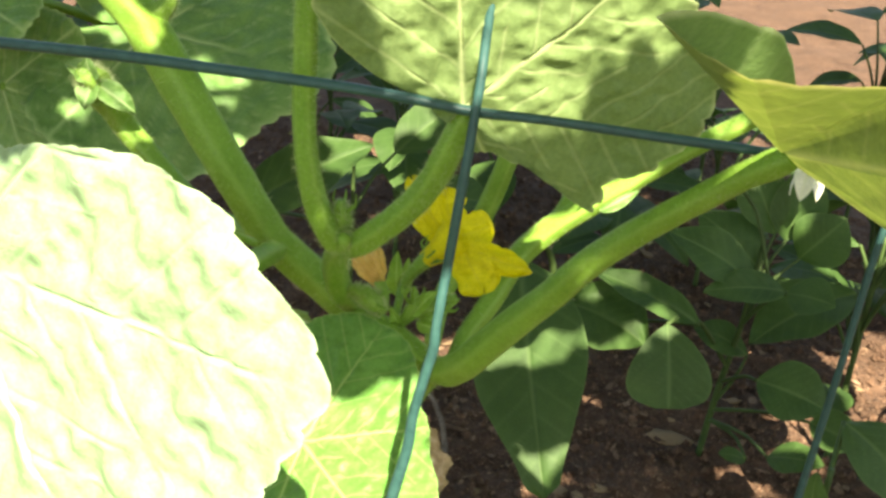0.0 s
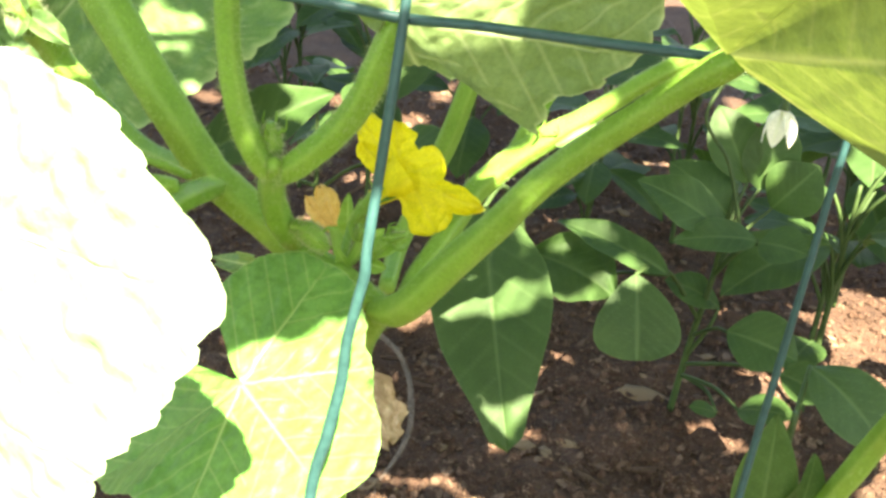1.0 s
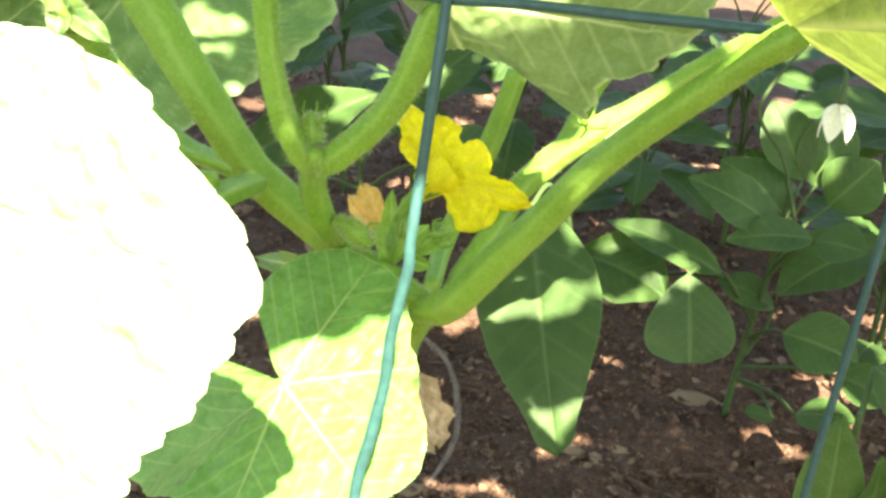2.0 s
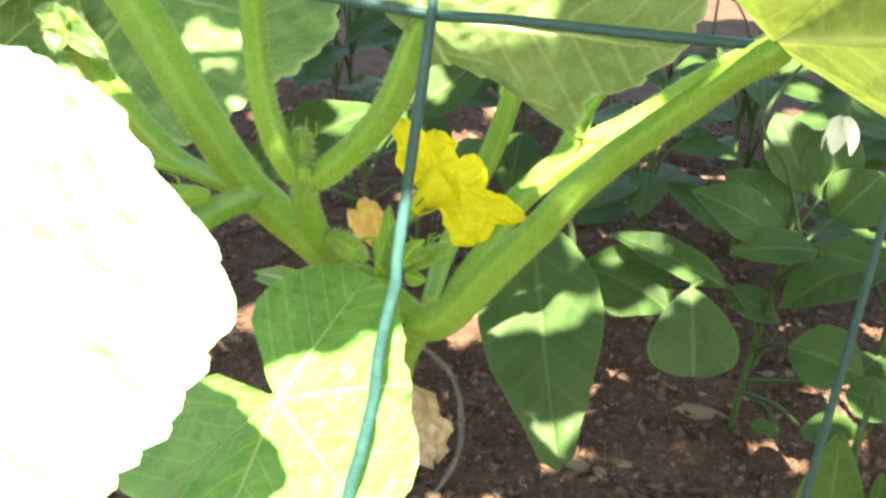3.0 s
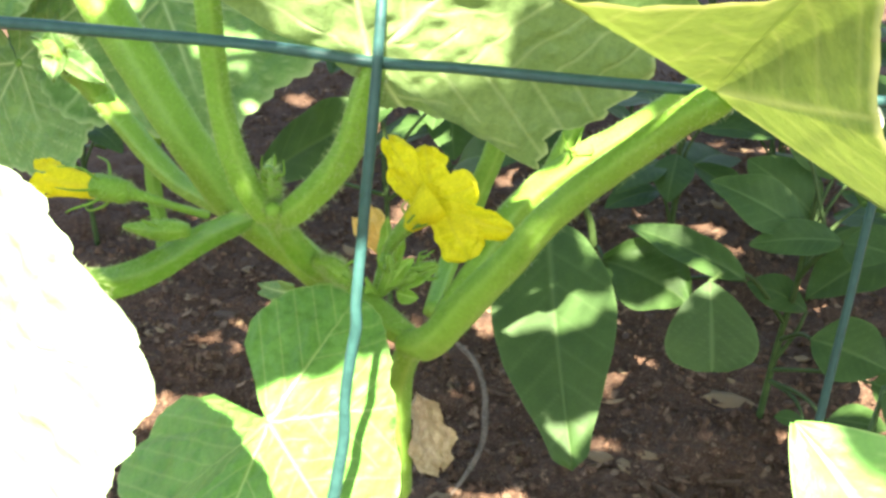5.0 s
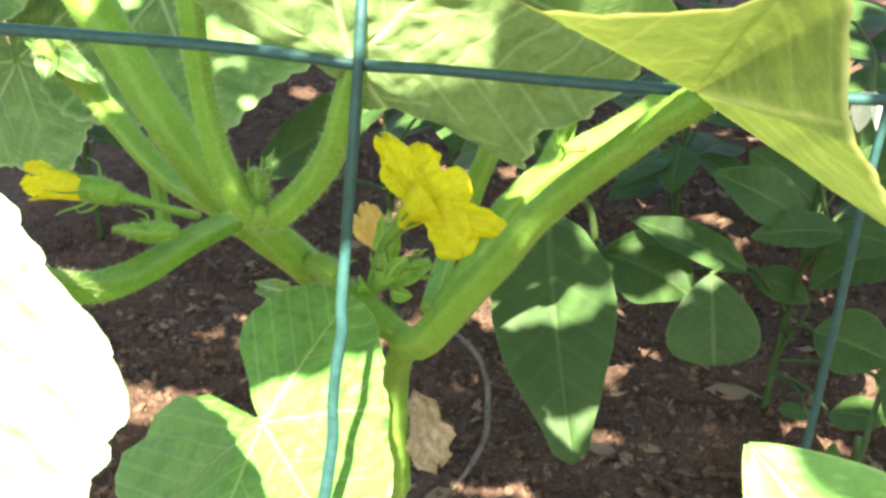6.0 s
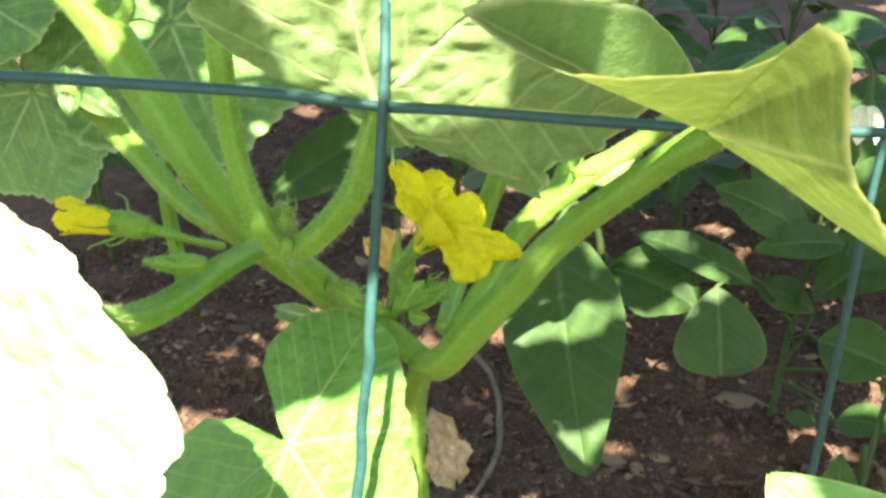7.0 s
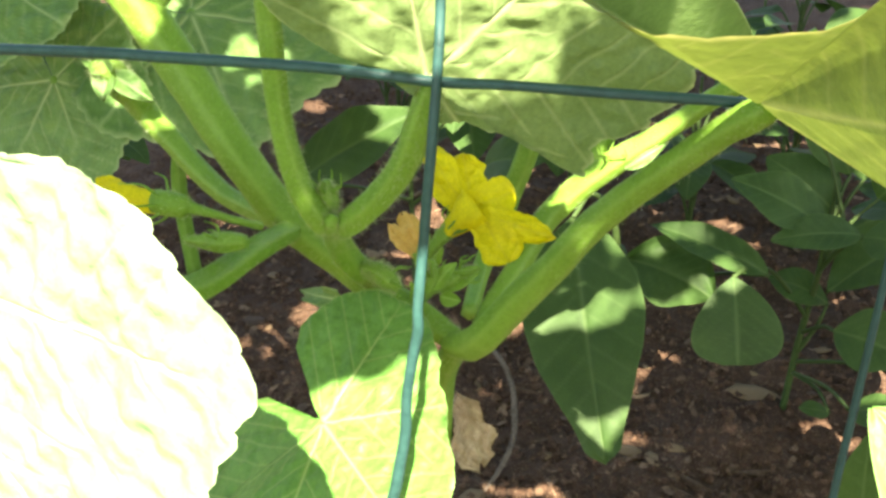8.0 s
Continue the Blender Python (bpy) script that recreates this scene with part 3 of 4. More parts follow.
for seed, base, tip, n, width, foot, point in (
        (1, (0.0308, 0.2790, 0.1838), (0.0185, 0.2860, 0.2011), (-0.2, -0.9, 0.1), 0.0095, 0.8, 0.1),
        (7, (0.0296, 0.2800, 0.1828), (0.0194, 0.2840, 0.1920), (-0.1, -0.9, 0.2), 0.0075, 0.8, 0.1),
        (2, (0.0322, 0.2810, 0.1837), (0.0288, 0.2880, 0.1983), (0.1, -0.9, 0.3), 0.0110, 0.9, 0.05),
        (3, (0.0313, 0.2800, 0.1834), (0.0445, 0.2830, 0.1884), (0.1, -0.95, 0.1), 0.0125, 0.9, 0.05),
        (5, (0.0352, 0.2770, 0.1842), (0.0445, 0.2700, 0.1708), (-0.1, -0.95, 0.1), 0.0145, 0.5, 0.05),
        (4, (0.0338, 0.2780, 0.1830), (0.0573, 0.2720, 0.1787), (0.1, -0.85, 0.4), 0.0080, 0.8, 0.5)):
    petal(flower, base, tip, n, width, seed, foot=foot, point=point)
calyx(flower, (0.0250, 0.2790, 0.1769), (0.5, 0, 0.6), 0.006, 6, 2)
tube("flower_stalk", [(0.0178, 0.2620, 0.1569, 0.0012), (0.0175, 0.2680, 0.1621, 0.0013), (0.0181, 0.2790, 0.1667, 0.0014)], STEM, plant, sides=10, hairs=60, hair_length=0.0009, seed=33)

wilted = tube("wilted_flower", [(0.0080, 0.3250, 0.1332, 0.0018), (0.0068, 0.3280, 0.1385, 0.0024), (0.0058, 0.3300, 0.1426, 0.0028)], STEM, plant, "withered orange cucumber flower", sides=12, hairs=60, hair_length=0.001, seed=35)
for seed, tip, n, width in ((40, (-0.0015, 0.3370, 0.1550), (-0.3, -0.9, 0.1), 0.0085), (41, (0.0014, 0.3360, 0.1547), (0.3, -0.95, 0.1), 0.0080), (42, (-0.0063, 0.3340, 0.1519), (-0.2, -0.9, 0.3), 0.0070)):
    petal(wilted, (0.0049, 0.3300, 0.1414), tip, n, width, seed, WILTED, 0.1, 0.09, 0.6, 0.6)

bud = tube("closed_flower", [(-0.0267, 0.2320, 0.2006, 0.0009), (-0.0347, 0.2320, 0.2026, 0.0016), (-0.0369, 0.2320, 0.2031, 0.0029), (-0.0416, 0.2325, 0.2036, 0.0034), (-0.0456, 0.2330, 0.2039, 0.0033)], STEM, plant, "half-open yellow cucumber flower on a thin stalk", sides=14, hairs=140, hair_length=0.0011, seed=41)
tube("corolla", [(-0.0449, 0.2330, 0.2037, 0.0031), (-0.0497, 0.2335, 0.2039, 0.0033), (-0.0541, 0.2345, 0.2041, 0.0038), (-0.0575, 0.2350, 0.2042, 0.0043)], PETAL, bud, ridges=5, ridge=0.08, cap=False)
BT = (-0.0564, 0.2350, 0.2041)
for k in range(5):
    a = 2 * math.pi * k / 5 + 0.5
    dy, dz = math.cos(a), math.sin(a)
    petal(bud, (BT[0], BT[1] + 0.0036 * dy, BT[2] + 0.0036 * dz), (BT[0] - 0.0055, BT[1] + 0.0012 + 0.0052 * dy, BT[2] + 0.0052 * dz), (-0.2, -dy, -dz), 0.0056, 50 + k, foot=0.9, point=0.9, wave=0.08)
calyx(bud, (-0.0416, 0.2325, 0.2036), (-1, 0.2, 0.0), 0.0095, 6, 5)
tube("flower_stalk", [(-0.0202, 0.2400, 0.1944, 0.0012), (-0.0222, 0.2330, 0.1988, 0.0010), (-0.0275, 0.2320, 0.2007, 0.0010)], STEM, plant, sides=10, hairs=50, hair_length=0.0009, seed=43)


def fruitlet(pts, seed, hairs, length=0.0011):
    """A bristly unopened bud."""
    return tube("flower_bud", pts, STEM, plant, ridges=6, ridge=0.1, sides=18, hairs=hairs, hair_length=length, seed=seed)


b1 = fruitlet([(-0.0168, 0.2200, 0.1996, 0.0016), (-0.0224, 0.2210, 0.1988, 0.0027), (-0.0280, 0.2220, 0.1983, 0.0020), (-0.0344, 0.2230, 0.1981, 0.0006)], 51, 150)
calyx(b1, (-0.0238, 0.2210, 0.1990), (-1, 0.1, 0.3), 0.0045, 5, 8)
b2 = fruitlet([(0.0073, 0.2120, 0.2115, 0.0014), (0.0077, 0.2115, 0.2145, 0.0025), (0.0079, 0.2110, 0.2175, 0.0023), (0.0078, 0.2110, 0.2206, 0.0008)], 52, 260, 0.0013)
calyx(b2, (0.0079, 0.2110, 0.2175), (0.05, -0.1, 1), 0.004, 6, 9)
b3 = fruitlet([(0.0056, 0.2470, 0.1800, 0.0014), (0.0097, 0.2460, 0.1790, 0.0026), (0.0129, 0.2450, 0.1772, 0.0028), (0.0158, 0.2450, 0.1739, 0.0012)], 53, 420, 0.0015)
calyx(b3, (0.0130, 0.2450, 0.1775), (0.9, 0.0, -0.2), 0.005, 5, 10)
b4 = fruitlet([(0.0219, 0.2620, 0.1647, 0.0012), (0.0270, 0.2620, 0.1678, 0.0024), (0.0310, 0.2630, 0.1703, 0.0020), (0.0358, 0.2640, 0.1722, 0.0006)], 54, 160)
calyx(b4, (0.0302, 0.2630, 0.1699), (1, 0.1, 0.4), 0.0055, 7, 11)
b5 = fruitlet([(0.0192, 0.2600, 0.1620, 0.0010), (0.0225, 0.2600, 0.1677, 0.0022), (0.0235, 0.2600, 0.1714, 0.0018), (0.0229, 0.2600, 0.1759, 0.0005)], 55, 110)
calyx(b5, (0.0229, 0.2600, 0.1705), (0, 0.1, 1), 0.005, 6, 12)
smooth_leaf(plant, (0.0771, 0.2840, 0.1961), (0.0886, 0.2860, 0.2034), (0.1, -0.8, 0.5), 0.0045, fold=0.2, wave=0.1, seed=440, material=CUCUMBER, name="bract", rows=20, cols=11)
calyx(plant, (0.0721, 0.2840, 0.1992), (0.2, -0.4, 0.9), 0.006, 4, 21)
# curled green bracts in the crook of the stems
for k, (b, t, n, w) in enumerate((
        ((0.0152, 0.3000, 0.1515), (0.0137, 0.3020, 0.1679), (-0.2, -0.95, 0.1), 0.0065),
        ((0.0156, 0.3000, 0.1515), (0.0177, 0.3020, 0.1661), (0.3, -0.95, 0.1), 0.005),
        ((0.0236, 0.2620, 0.1658), (0.0369, 0.2640, 0.1715), (0.1, -0.9, 0.3), 0.0055),
        ((0.0243, 0.2620, 0.1630), (0.0309, 0.2620, 0.1616), (-0.3, -0.9, 0.3), 0.0048),
        ((0.0229, 0.2580, 0.1670), (0.0297, 0.2620, 0.1744), (-0.4, -0.9, 0.2), 0.0048),
        ((0.0210, 0.2580, 0.1623), (0.0165, 0.2580, 0.1694), (-0.4, -0.9, 0.2), 0.0042))):
    smooth_leaf(plant, b, t, n, w, bulge=0.4, fold=0.3, bend=0.1, wave=0.1, seed=400 + k, material=STEM, name="bract", rows=20, cols=11)
smooth_leaf(plant, (-0.0116, 0.2850, 0.1466), (-0.0323, 0.3020, 0.1403), (-0.2, -0.9, 0.4), 0.0080, fold=0.1, wave=0.16, seed=411, material=CUCUMBER, name="leaf", rows=30, cols=15, profile=((0, 0.2, 0.45, 0.7, 0.9, 1), (0.9, 1.0, 0.75, 0.4, 0.12, 0.0)))

# ---- smooth-leaved plants ----
long_plant = thing("pepper_plant", (0.075, 0.47, 0.0), "low plant with a long hanging smooth green leaf", "plant")
smooth_leaf(long_plant, (0.0600, 0.4080, 0.1230), (0.0775, 0.3300, 0.0508), (-0.25, -0.55, 0.8), 0.052, fold=0.12, bend=0.05, wave=0.02, seed=3, label="long tapering smooth leaf crossed by bands of sun", rows=90, cols=41,
            profile=((0, 0.12, 0.3, 0.45, 0.6, 0.75, 0.85, 0.93, 0.97, 0.99, 1), (0.02, 0.6, 0.95, 1, 0.88, 0.60, 0.40, 0.31, 0.26, 0.17, 0.0)))
smooth_leaf(long_plant, (0.0850, 0.4350, 0.0900), (0.1250, 0.4180, 0.0790), (0.0, -0.5, 0.86), 0.036, bulge=0.5, fold=0.1, bend=0.12, wave=0.05, seed=4, curl=0.6)
smooth_leaf(long_plant, (0.1468, 0.4150, 0.0948), (0.0951, 0.4360, 0.1079), (0.1, -0.5, 0.85), 0.0185, bulge=0.42, fold=0.2, bend=0.06, wave=0.03, seed=5)

tube("stem", [(0.085, 0.47, -0.005, 0.0022), (0.083, 0.462, 0.05, 0.002), (0.079, 0.452, 0.1, 0.0018), (0.068, 0.43, 0.125, 0.0013), (0.060, 0.408, 0.123, 0.001)], BUSH_STEM, long_plant, sides=12)
tube("leaf_stalk", [(0.0815, 0.455, 0.085, 0.0012), (0.083, 0.446, 0.091, 0.001), (0.086, 0.435, 0.090, 0.0008)], BUSH_STEM, long_plant, sides=8)

tube("leaf_stalk", [(0.083, 0.462, 0.05, 0.0013), (0.122, 0.44, 0.08, 0.001), (0.1468, 0.4150, 0.0948, 0.0009)], BUSH_STEM, long_plant, sides=8)


def bush(at, leaves, label, seed, lean=(0, 0)):
    """A low bushy plant: stems from one foot to each leaf."""
    ob = thing("pepper_plant", (*at, 0.0), label, "plant")
    r = random.Random(seed)
    top = (at[0] + lean[0], at[1] + lean[1], 0.085)
    tube("stem", [(at[0], at[1], -0.006, 0.0018), (at[0] + lean[0] * 0.4, at[1] + lean[1] * 0.4, 0.04, 0.0017), (*top, 0.0014), (top[0] + lean[0] * 0.3, top[1], 0.13, 0.0009)], BUSH_STEM, ob, sides=12)
    for k, (base, tip, n, w) in enumerate(leaves):
        smooth_leaf(ob, base, tip, n, w, bulge=r.uniform(0.42, 0.52), fold=r.uniform(0.05, 0.2), bend=r.uniform(0.04, 0.12), wave=0.03, seed=seed + k)
        z0 = min(max(0.02, base[2] - 0.03), 0.12)
        mid = ((base[0] + top[0]) / 2, (base[1] + top[1]) / 2, (base[2] + z0) / 2 + 0.004)
        tube("leaf_stalk", [(at[0] + lean[0] * z0 / 0.085, at[1] + lean[1] * z0 / 0.085, z0, 0.0012), (*mid, 0.001), (*base, 0.0008)], BUSH_STEM, ob, sides=8)
    return ob


right_bush = bush((0.170, 0.455), [
    ((0.1714, 0.4300, 0.1117), (0.1295, 0.4360, 0.1316), (-0.15, -0.6, 0.8), 0.025),
    ((0.1861, 0.4250, 0.1113), (0.1465, 0.4180, 0.1104), (0.0, -0.55, 0.8), 0.018),
    ((0.1865, 0.4240, 0.1107), (0.2047, 0.4100, 0.1130), (0.1, -0.6, 0.75), 0.024),
    ((0.1815, 0.4550, 0.1076), (0.1492, 0.4680, 0.1306), (-0.1, -0.6, 0.8), 0.031),
    ((0.1862, 0.4600, 0.1257), (0.1685, 0.4720, 0.1597), (-0.2, -0.75, 0.6), 0.026),
    ((0.1924, 0.4600, 0.1234), (0.1969, 0.4660, 0.1610), (0.1, -0.75, 0.6), 0.028),
    ((0.1989, 0.4550, 0.1160), (0.2149, 0.4500, 0.1411), (0.2, -0.6, 0.75), 0.030),
    ((0.1827, 0.4500, 0.0624), (0.1536, 0.4520, 0.0742), (0.0, -0.5, 0.85), 0.020),
    ((0.1748, 0.4020, 0.0753), (0.2031, 0.3860, 0.0722), (0.0, -0.65, 0.75), 0.030),
    ((0.2023, 0.4000, 0.0569), (0.2242, 0.3900, 0.0514), (0.1, -0.5, 0.85), 0.024),
    ((0.1813, 0.4120, 0.0252), (0.1664, 0.4080, 0.0295), (0.0, -0.4, 0.9), 0.010),
    ((0.1850, 0.3950, 0.0390), (0.2060, 0.3800, 0.0470), (0.0, -0.4, 0.9), 0.019),
], "leafy dark-green pepper plant with a hanging white flower", 61, (0.006, -0.008))
smooth_leaf(right_bush, (0.1303, 0.4050, 0.0985), (0.1328, 0.3830, 0.0670), (0.0, -0.8, 0.5), 0.040, fold=0.05, bend=0.06, wave=0.03, seed=6,
            profile=((0, 0.1, 0.3, 0.5, 0.7, 0.85, 0.95, 1), (0.02, 0.3, 0.66, 0.9, 1.0, 0.93, 0.7, 0.3)))
tube("leaf_stalk", [(0.1735, 0.450, 0.055, 0.0013), (0.155, 0.440, 0.082, 0.0011), (0.140, 0.420, 0.096, 0.001), (0.1303, 0.4050, 0.0985, 0.0009)], BUSH_STEM, right_bush, sides=8)
blossom = tube("flower", [(0.1911, 0.4570, 0.1843, 0.0007), (0.1921, 0.4490, 0.1793, 0.0009), (0.1911, 0.4450, 0.1713, 0.0018), (0.1911, 0.4450, 0.1683, 0.0028)], BUSH_STEM, right_bush, "nodding white blossom", sides=10)
for k in range(5):
    a = 2 * math.pi * k / 5 + 0.4
    smooth_leaf(blossom, (0.1911, 0.4450, 0.1683), (0.1911 + 0.0065 * math.cos(a), 0.4450 + 0.0065 * math.sin(a), 0.1513), (math.cos(a), math.sin(a), 0.3), 0.0095, material=WHITE, name="petal", rows=16, cols=9, seed=k)
tube("flower_stalk", [(0.1822, 0.4400, 0.1087, 0.0011), (0.1726, 0.4480, 0.1391, 0.0010), (0.1588, 0.4520, 0.1619, 0.0009), (0.1791, 0.4590, 0.1923, 0.0008), (0.1911, 0.4570, 0.1843, 0.0007)], BUSH_STEM, right_bush, sides=8)

# ---- far foliage ----
back = thing("cucumber_plant", (-0.20, 0.58, 0.0), "neighbouring cucumber plant with dark shaded leaves", "plant")
tube("main_stem", [(-0.20, 0.58, -0.01, 0.005), (-0.19, 0.56, 0.08, 0.0046), (-0.15, 0.53, 0.16, 0.0042), (-0.15, 0.5, 0.25, 0.0038)], STEM, back, ridges=5, hairs=150, seed=70)
for k, (b, u, n, s) in enumerate((
        ((-0.125, 0.46, 0.200), (0.95, -0.10, -0.10), (0.0, -0.62, 0.78), 0.095),
        ((-0.185, 0.43, 0.175), (0.3, -0.3, -0.6), (-0.2, -0.75, 0.6), 0.06),
        ((-0.20, 0.42, 0.225), (-0.4, -0.3, -0.2), (0.1, -0.5, 0.85), 0.065),
        ((-0.07, 0.60, 0.21), (0.8, -0.2, 0.1), (0.0, -0.5, 0.85), 0.07))):
    cucumber_leaf(back, b, u, n, s, cup=-0.05, seed=80 + k, rings=40, spokes=200)
    tube("leaf_stalk", [(-0.152, 0.528, b[2] - 0.05, 0.003), ((b[0] - 0.152) / 2, 0.505, b[2] - 0.03, 0.0026), (*b, 0.002)], STEM, back, ridges=5, seed=90 + k)
low_bg = bush((-0.03, 0.50), [
    ((-0.080, 0.445, 0.118), (-0.0150, 0.460, 0.1530), (-0.35, -0.6, 0.75), 0.040),
    ((0.010, 0.48, 0.115), (0.045, 0.455, 0.13), (0.0, -0.6, 0.8), 0.028),
    ((-0.01, 0.52, 0.13), (0.03, 0.55, 0.16), (0.0, -0.6, 0.8), 0.03)], "low dark-green leafy plant behind the cucumber", 71)



def random_bush(x, y, height, reach, count, seed):
    """A leafy low plant further back in the bed."""
    r = random.Random(seed)
    leaves = []
    for k in range(count):
        a, h = 2.4 * k + r.uniform(-0.4, 0.4), height * r.uniform(0.35, 1.0)
        d = reach * r.uniform(0.3, 1.0)
        b = (x + 0.35 * d * math.cos(a), y + 0.35 * d * math.sin(a), h)
        ln = r.uniform(0.035, 0.06)
        t = (b[0] + ln * math.cos(a), b[1] + ln * math.sin(a), h - ln * r.uniform(-0.3, 0.6))
        leaves.append((b, t, (0.3 * math.cos(a), 0.3 * math.sin(a) - 0.25, 0.9), ln * r.uniform(0.5, 0.7)))
    return bush((x, y), leaves, "low dark-green leafy plant further back in the bed", seed)


NEAR_BUSHES = [(0.26, 0.52, 0.16, 0.06, 12), (0.13, 0.6, 0.13, 0.05, 9), (0.3, 0.4, 0.13, 0.05, 9), (-0.26, 0.6, 0.15, 0.06, 10), (0.05, 0.74, 0.12, 0.06, 9),
              (0.34, 0.78, 0.18, 0.08, 12), (-0.12, 0.86, 0.16, 0.07, 11), (0.18, 0.95, 0.17, 0.08, 12), (-0.38, 0.9, 0.18, 0.08, 12), (0.5, 1.1, 0.2, 0.09, 12),
              (-0.02, 1.15, 0.2, 0.09, 12)]
FAR_BUSHES = [(-0.3, 1.25, 0.2, 0.09, 12), (0.28, 1.35, 0.22, 0.1, 12), (0.2, 0.66, 0.15, 0.06, 12), (0.3, 0.6, 0.17, 0.06, 12), (0.22, 0.8, 0.16, 0.07, 12),
              (0.4, 0.62, 0.18, 0.07, 12), (0.11, 0.86, 0.15, 0.06, 10), (0.24, 0.46, 0.14, 0.05, 10), (-0.02, 0.66, 0.17, 0.06, 12), (-0.08, 0.72, 0.18, 0.06, 12)]
for k, (x, y, h, d, c) in enumerate(NEAR_BUSHES + FAR_BUSHES):
    random_bush(x, y, h, d, c, 300 + 20 * k)

bush((0.155, 0.255), [((0.150, 0.246, 0.085), (0.1446, 0.240, 0.1384), (-0.3, -0.9, 0.2), 0.018), ((0.158, 0.246, 0.085), (0.1560, 0.236, 0.1290), (0.2, -0.9, 0.2), 0.013), ((0.168, 0.25, 0.08), (0.19, 0.235, 0.12), (0.2, -0.8, 0.4), 0.016), ((0.1700, 0.2900, 0.1260), (0.1925, 0.2700, 0.1085), (0.35, -0.6, 0.7), 0.030)], "clump of upright narrow leaves and one broad dark leaf", 45)

# a young plant beside the path, its leaf tip close to the lens
young = thing("cucumber_plant", (0.164, 0.248, 0.0), "young cucumber plant with a bent stem and one pale leaf", "plant")
smooth_leaf(young, (0.1095, 0.0836, 0.2285), (0.0935, 0.0850, 0.2535), (0.62, -0.75, -0.12), 0.015, bulge=0.6, fold=0.25, bend=0.12, seed=23, material=YOUNG, label="narrow young pale green leaf")
tube("main_stem", [(0.1640, 0.2480, -0.0060, 0.0034), (0.1625, 0.2440, 0.0500, 0.0034), (0.1628, 0.2400, 0.1013, 0.0034), (0.1634, 0.2350, 0.1155, 0.0033), (0.1631, 0.2250, 0.1341, 0.0032), (0.1623, 0.2150, 0.1515, 0.0030), (0.1561, 0.1900, 0.1809, 0.0027), (0.1426, 0.1500, 0.2112, 0.0022), (0.1280, 0.1136, 0.2130, 0.0018), (0.1095, 0.0836, 0.2285, 0.0011)], STEM, young, ridges=5, hairs=80, seed=12)

# ---- litter on the soil ----
def chip_mesh(kind, seed):
    """One small flake, pebble or stick of litter about 1 unit across."""
    r = random.Random(seed)
    bm = bmesh.new()
    bmesh.ops.create_icosphere(bm, subdivisions=2, radius=0.5)
    flat = {"pebble": (1, 0.75, 0.5), "flake": (1, 0.6, 0.12), "stick": (1, 0.16, 0.14), "clod": (1, 0.9, 0.7)}[kind]
    for v in bm.verts:
        k = 1 + 0.35 * noise.noise(v.co * 2.3 + Vector((seed, 0, 0))) + 0.3 * noise.noise(v.co * 5 + Vector((0, seed, 0)))
        v.co = Vector((v.co.x * flat[0], v.co.y * flat[1], v.co.z * flat[2])) * k
        v.co.z += (0.25 if kind == "flake" else 0.06) * v.co.x ** 2 * r.uniform(0.9, 1.1)
    me = bpy.data.meshes.new(kind)
    bm.to_mesh(me)
    bm.free()
    me.polygons.foreach_set("use_smooth", [kind != "clod"] * len(me.polygons))
    me.materials.append({"pebble": STONE, "flake": DRY, "stick": CHIP, "clod": SOIL}[kind])
    return me


LITTER = {k: [chip_mesh(k, 7 + i) for i in range(4)] for k in ("pebble", "flake", "stick")}
WORDS = {"pebble": ("small dusty tan pebble on the soil", "pebble"), "flake": ("dry tan leaf flake on the soil", "leaf flake"), "stick": ("thin broken brown stick on the soil", "stick")}


def litter(kind, x, y, size, turn, which=0, tip=0.0):
    ob = new(kind, LITTER[kind][which % 4])
    z = float(ground_height(np.array([x]), np.array([y]))[0]) + size * (0.16 if kind == "pebble" else 0.06)
    ob.matrix_world = pose(x, y, z, tip, tip * 0.6, turn) @ Matrix.Diagonal((size, size, size, 1))
    tagged(ob, *WORDS[kind], group=kind + " litter on the soil")


litter("flake", 0.051, 0.401, 0.009, 20, 0, 25)
litter("flake", 0.101, 0.398, 0.014, 80, 1, 30)
litter("flake", 0.112, 0.41, 0.011, 10, 2, 15)
litter("flake", 0.156, 0.463, 0.024, -8, 3, 12)
litter("pebble", -0.134, 0.511, 0.014, 30, 0)
litter("stick", 0.123, 0.381, 0.024, -35, 0)
litter("stick", 0.15, 0.40, 0.022, 4, 1)
r_lit = random.Random(5)
for k in range(230):
    kind = r_lit.choice(("flake", "flake", "flake", "stick", "stick", "pebble"))
    x, y = r_lit.uniform(-0.22, 0.30), 0.33 + 0.75 * r_lit.random() ** 1.7
    litter(kind, x, y, {"flake": 0.009, "stick": 0.016, "pebble": 0.0065}[kind] * r_lit.uniform(0.5, 1.5), r_lit.uniform(0, 360), k, r_lit.uniform(-25, 25))


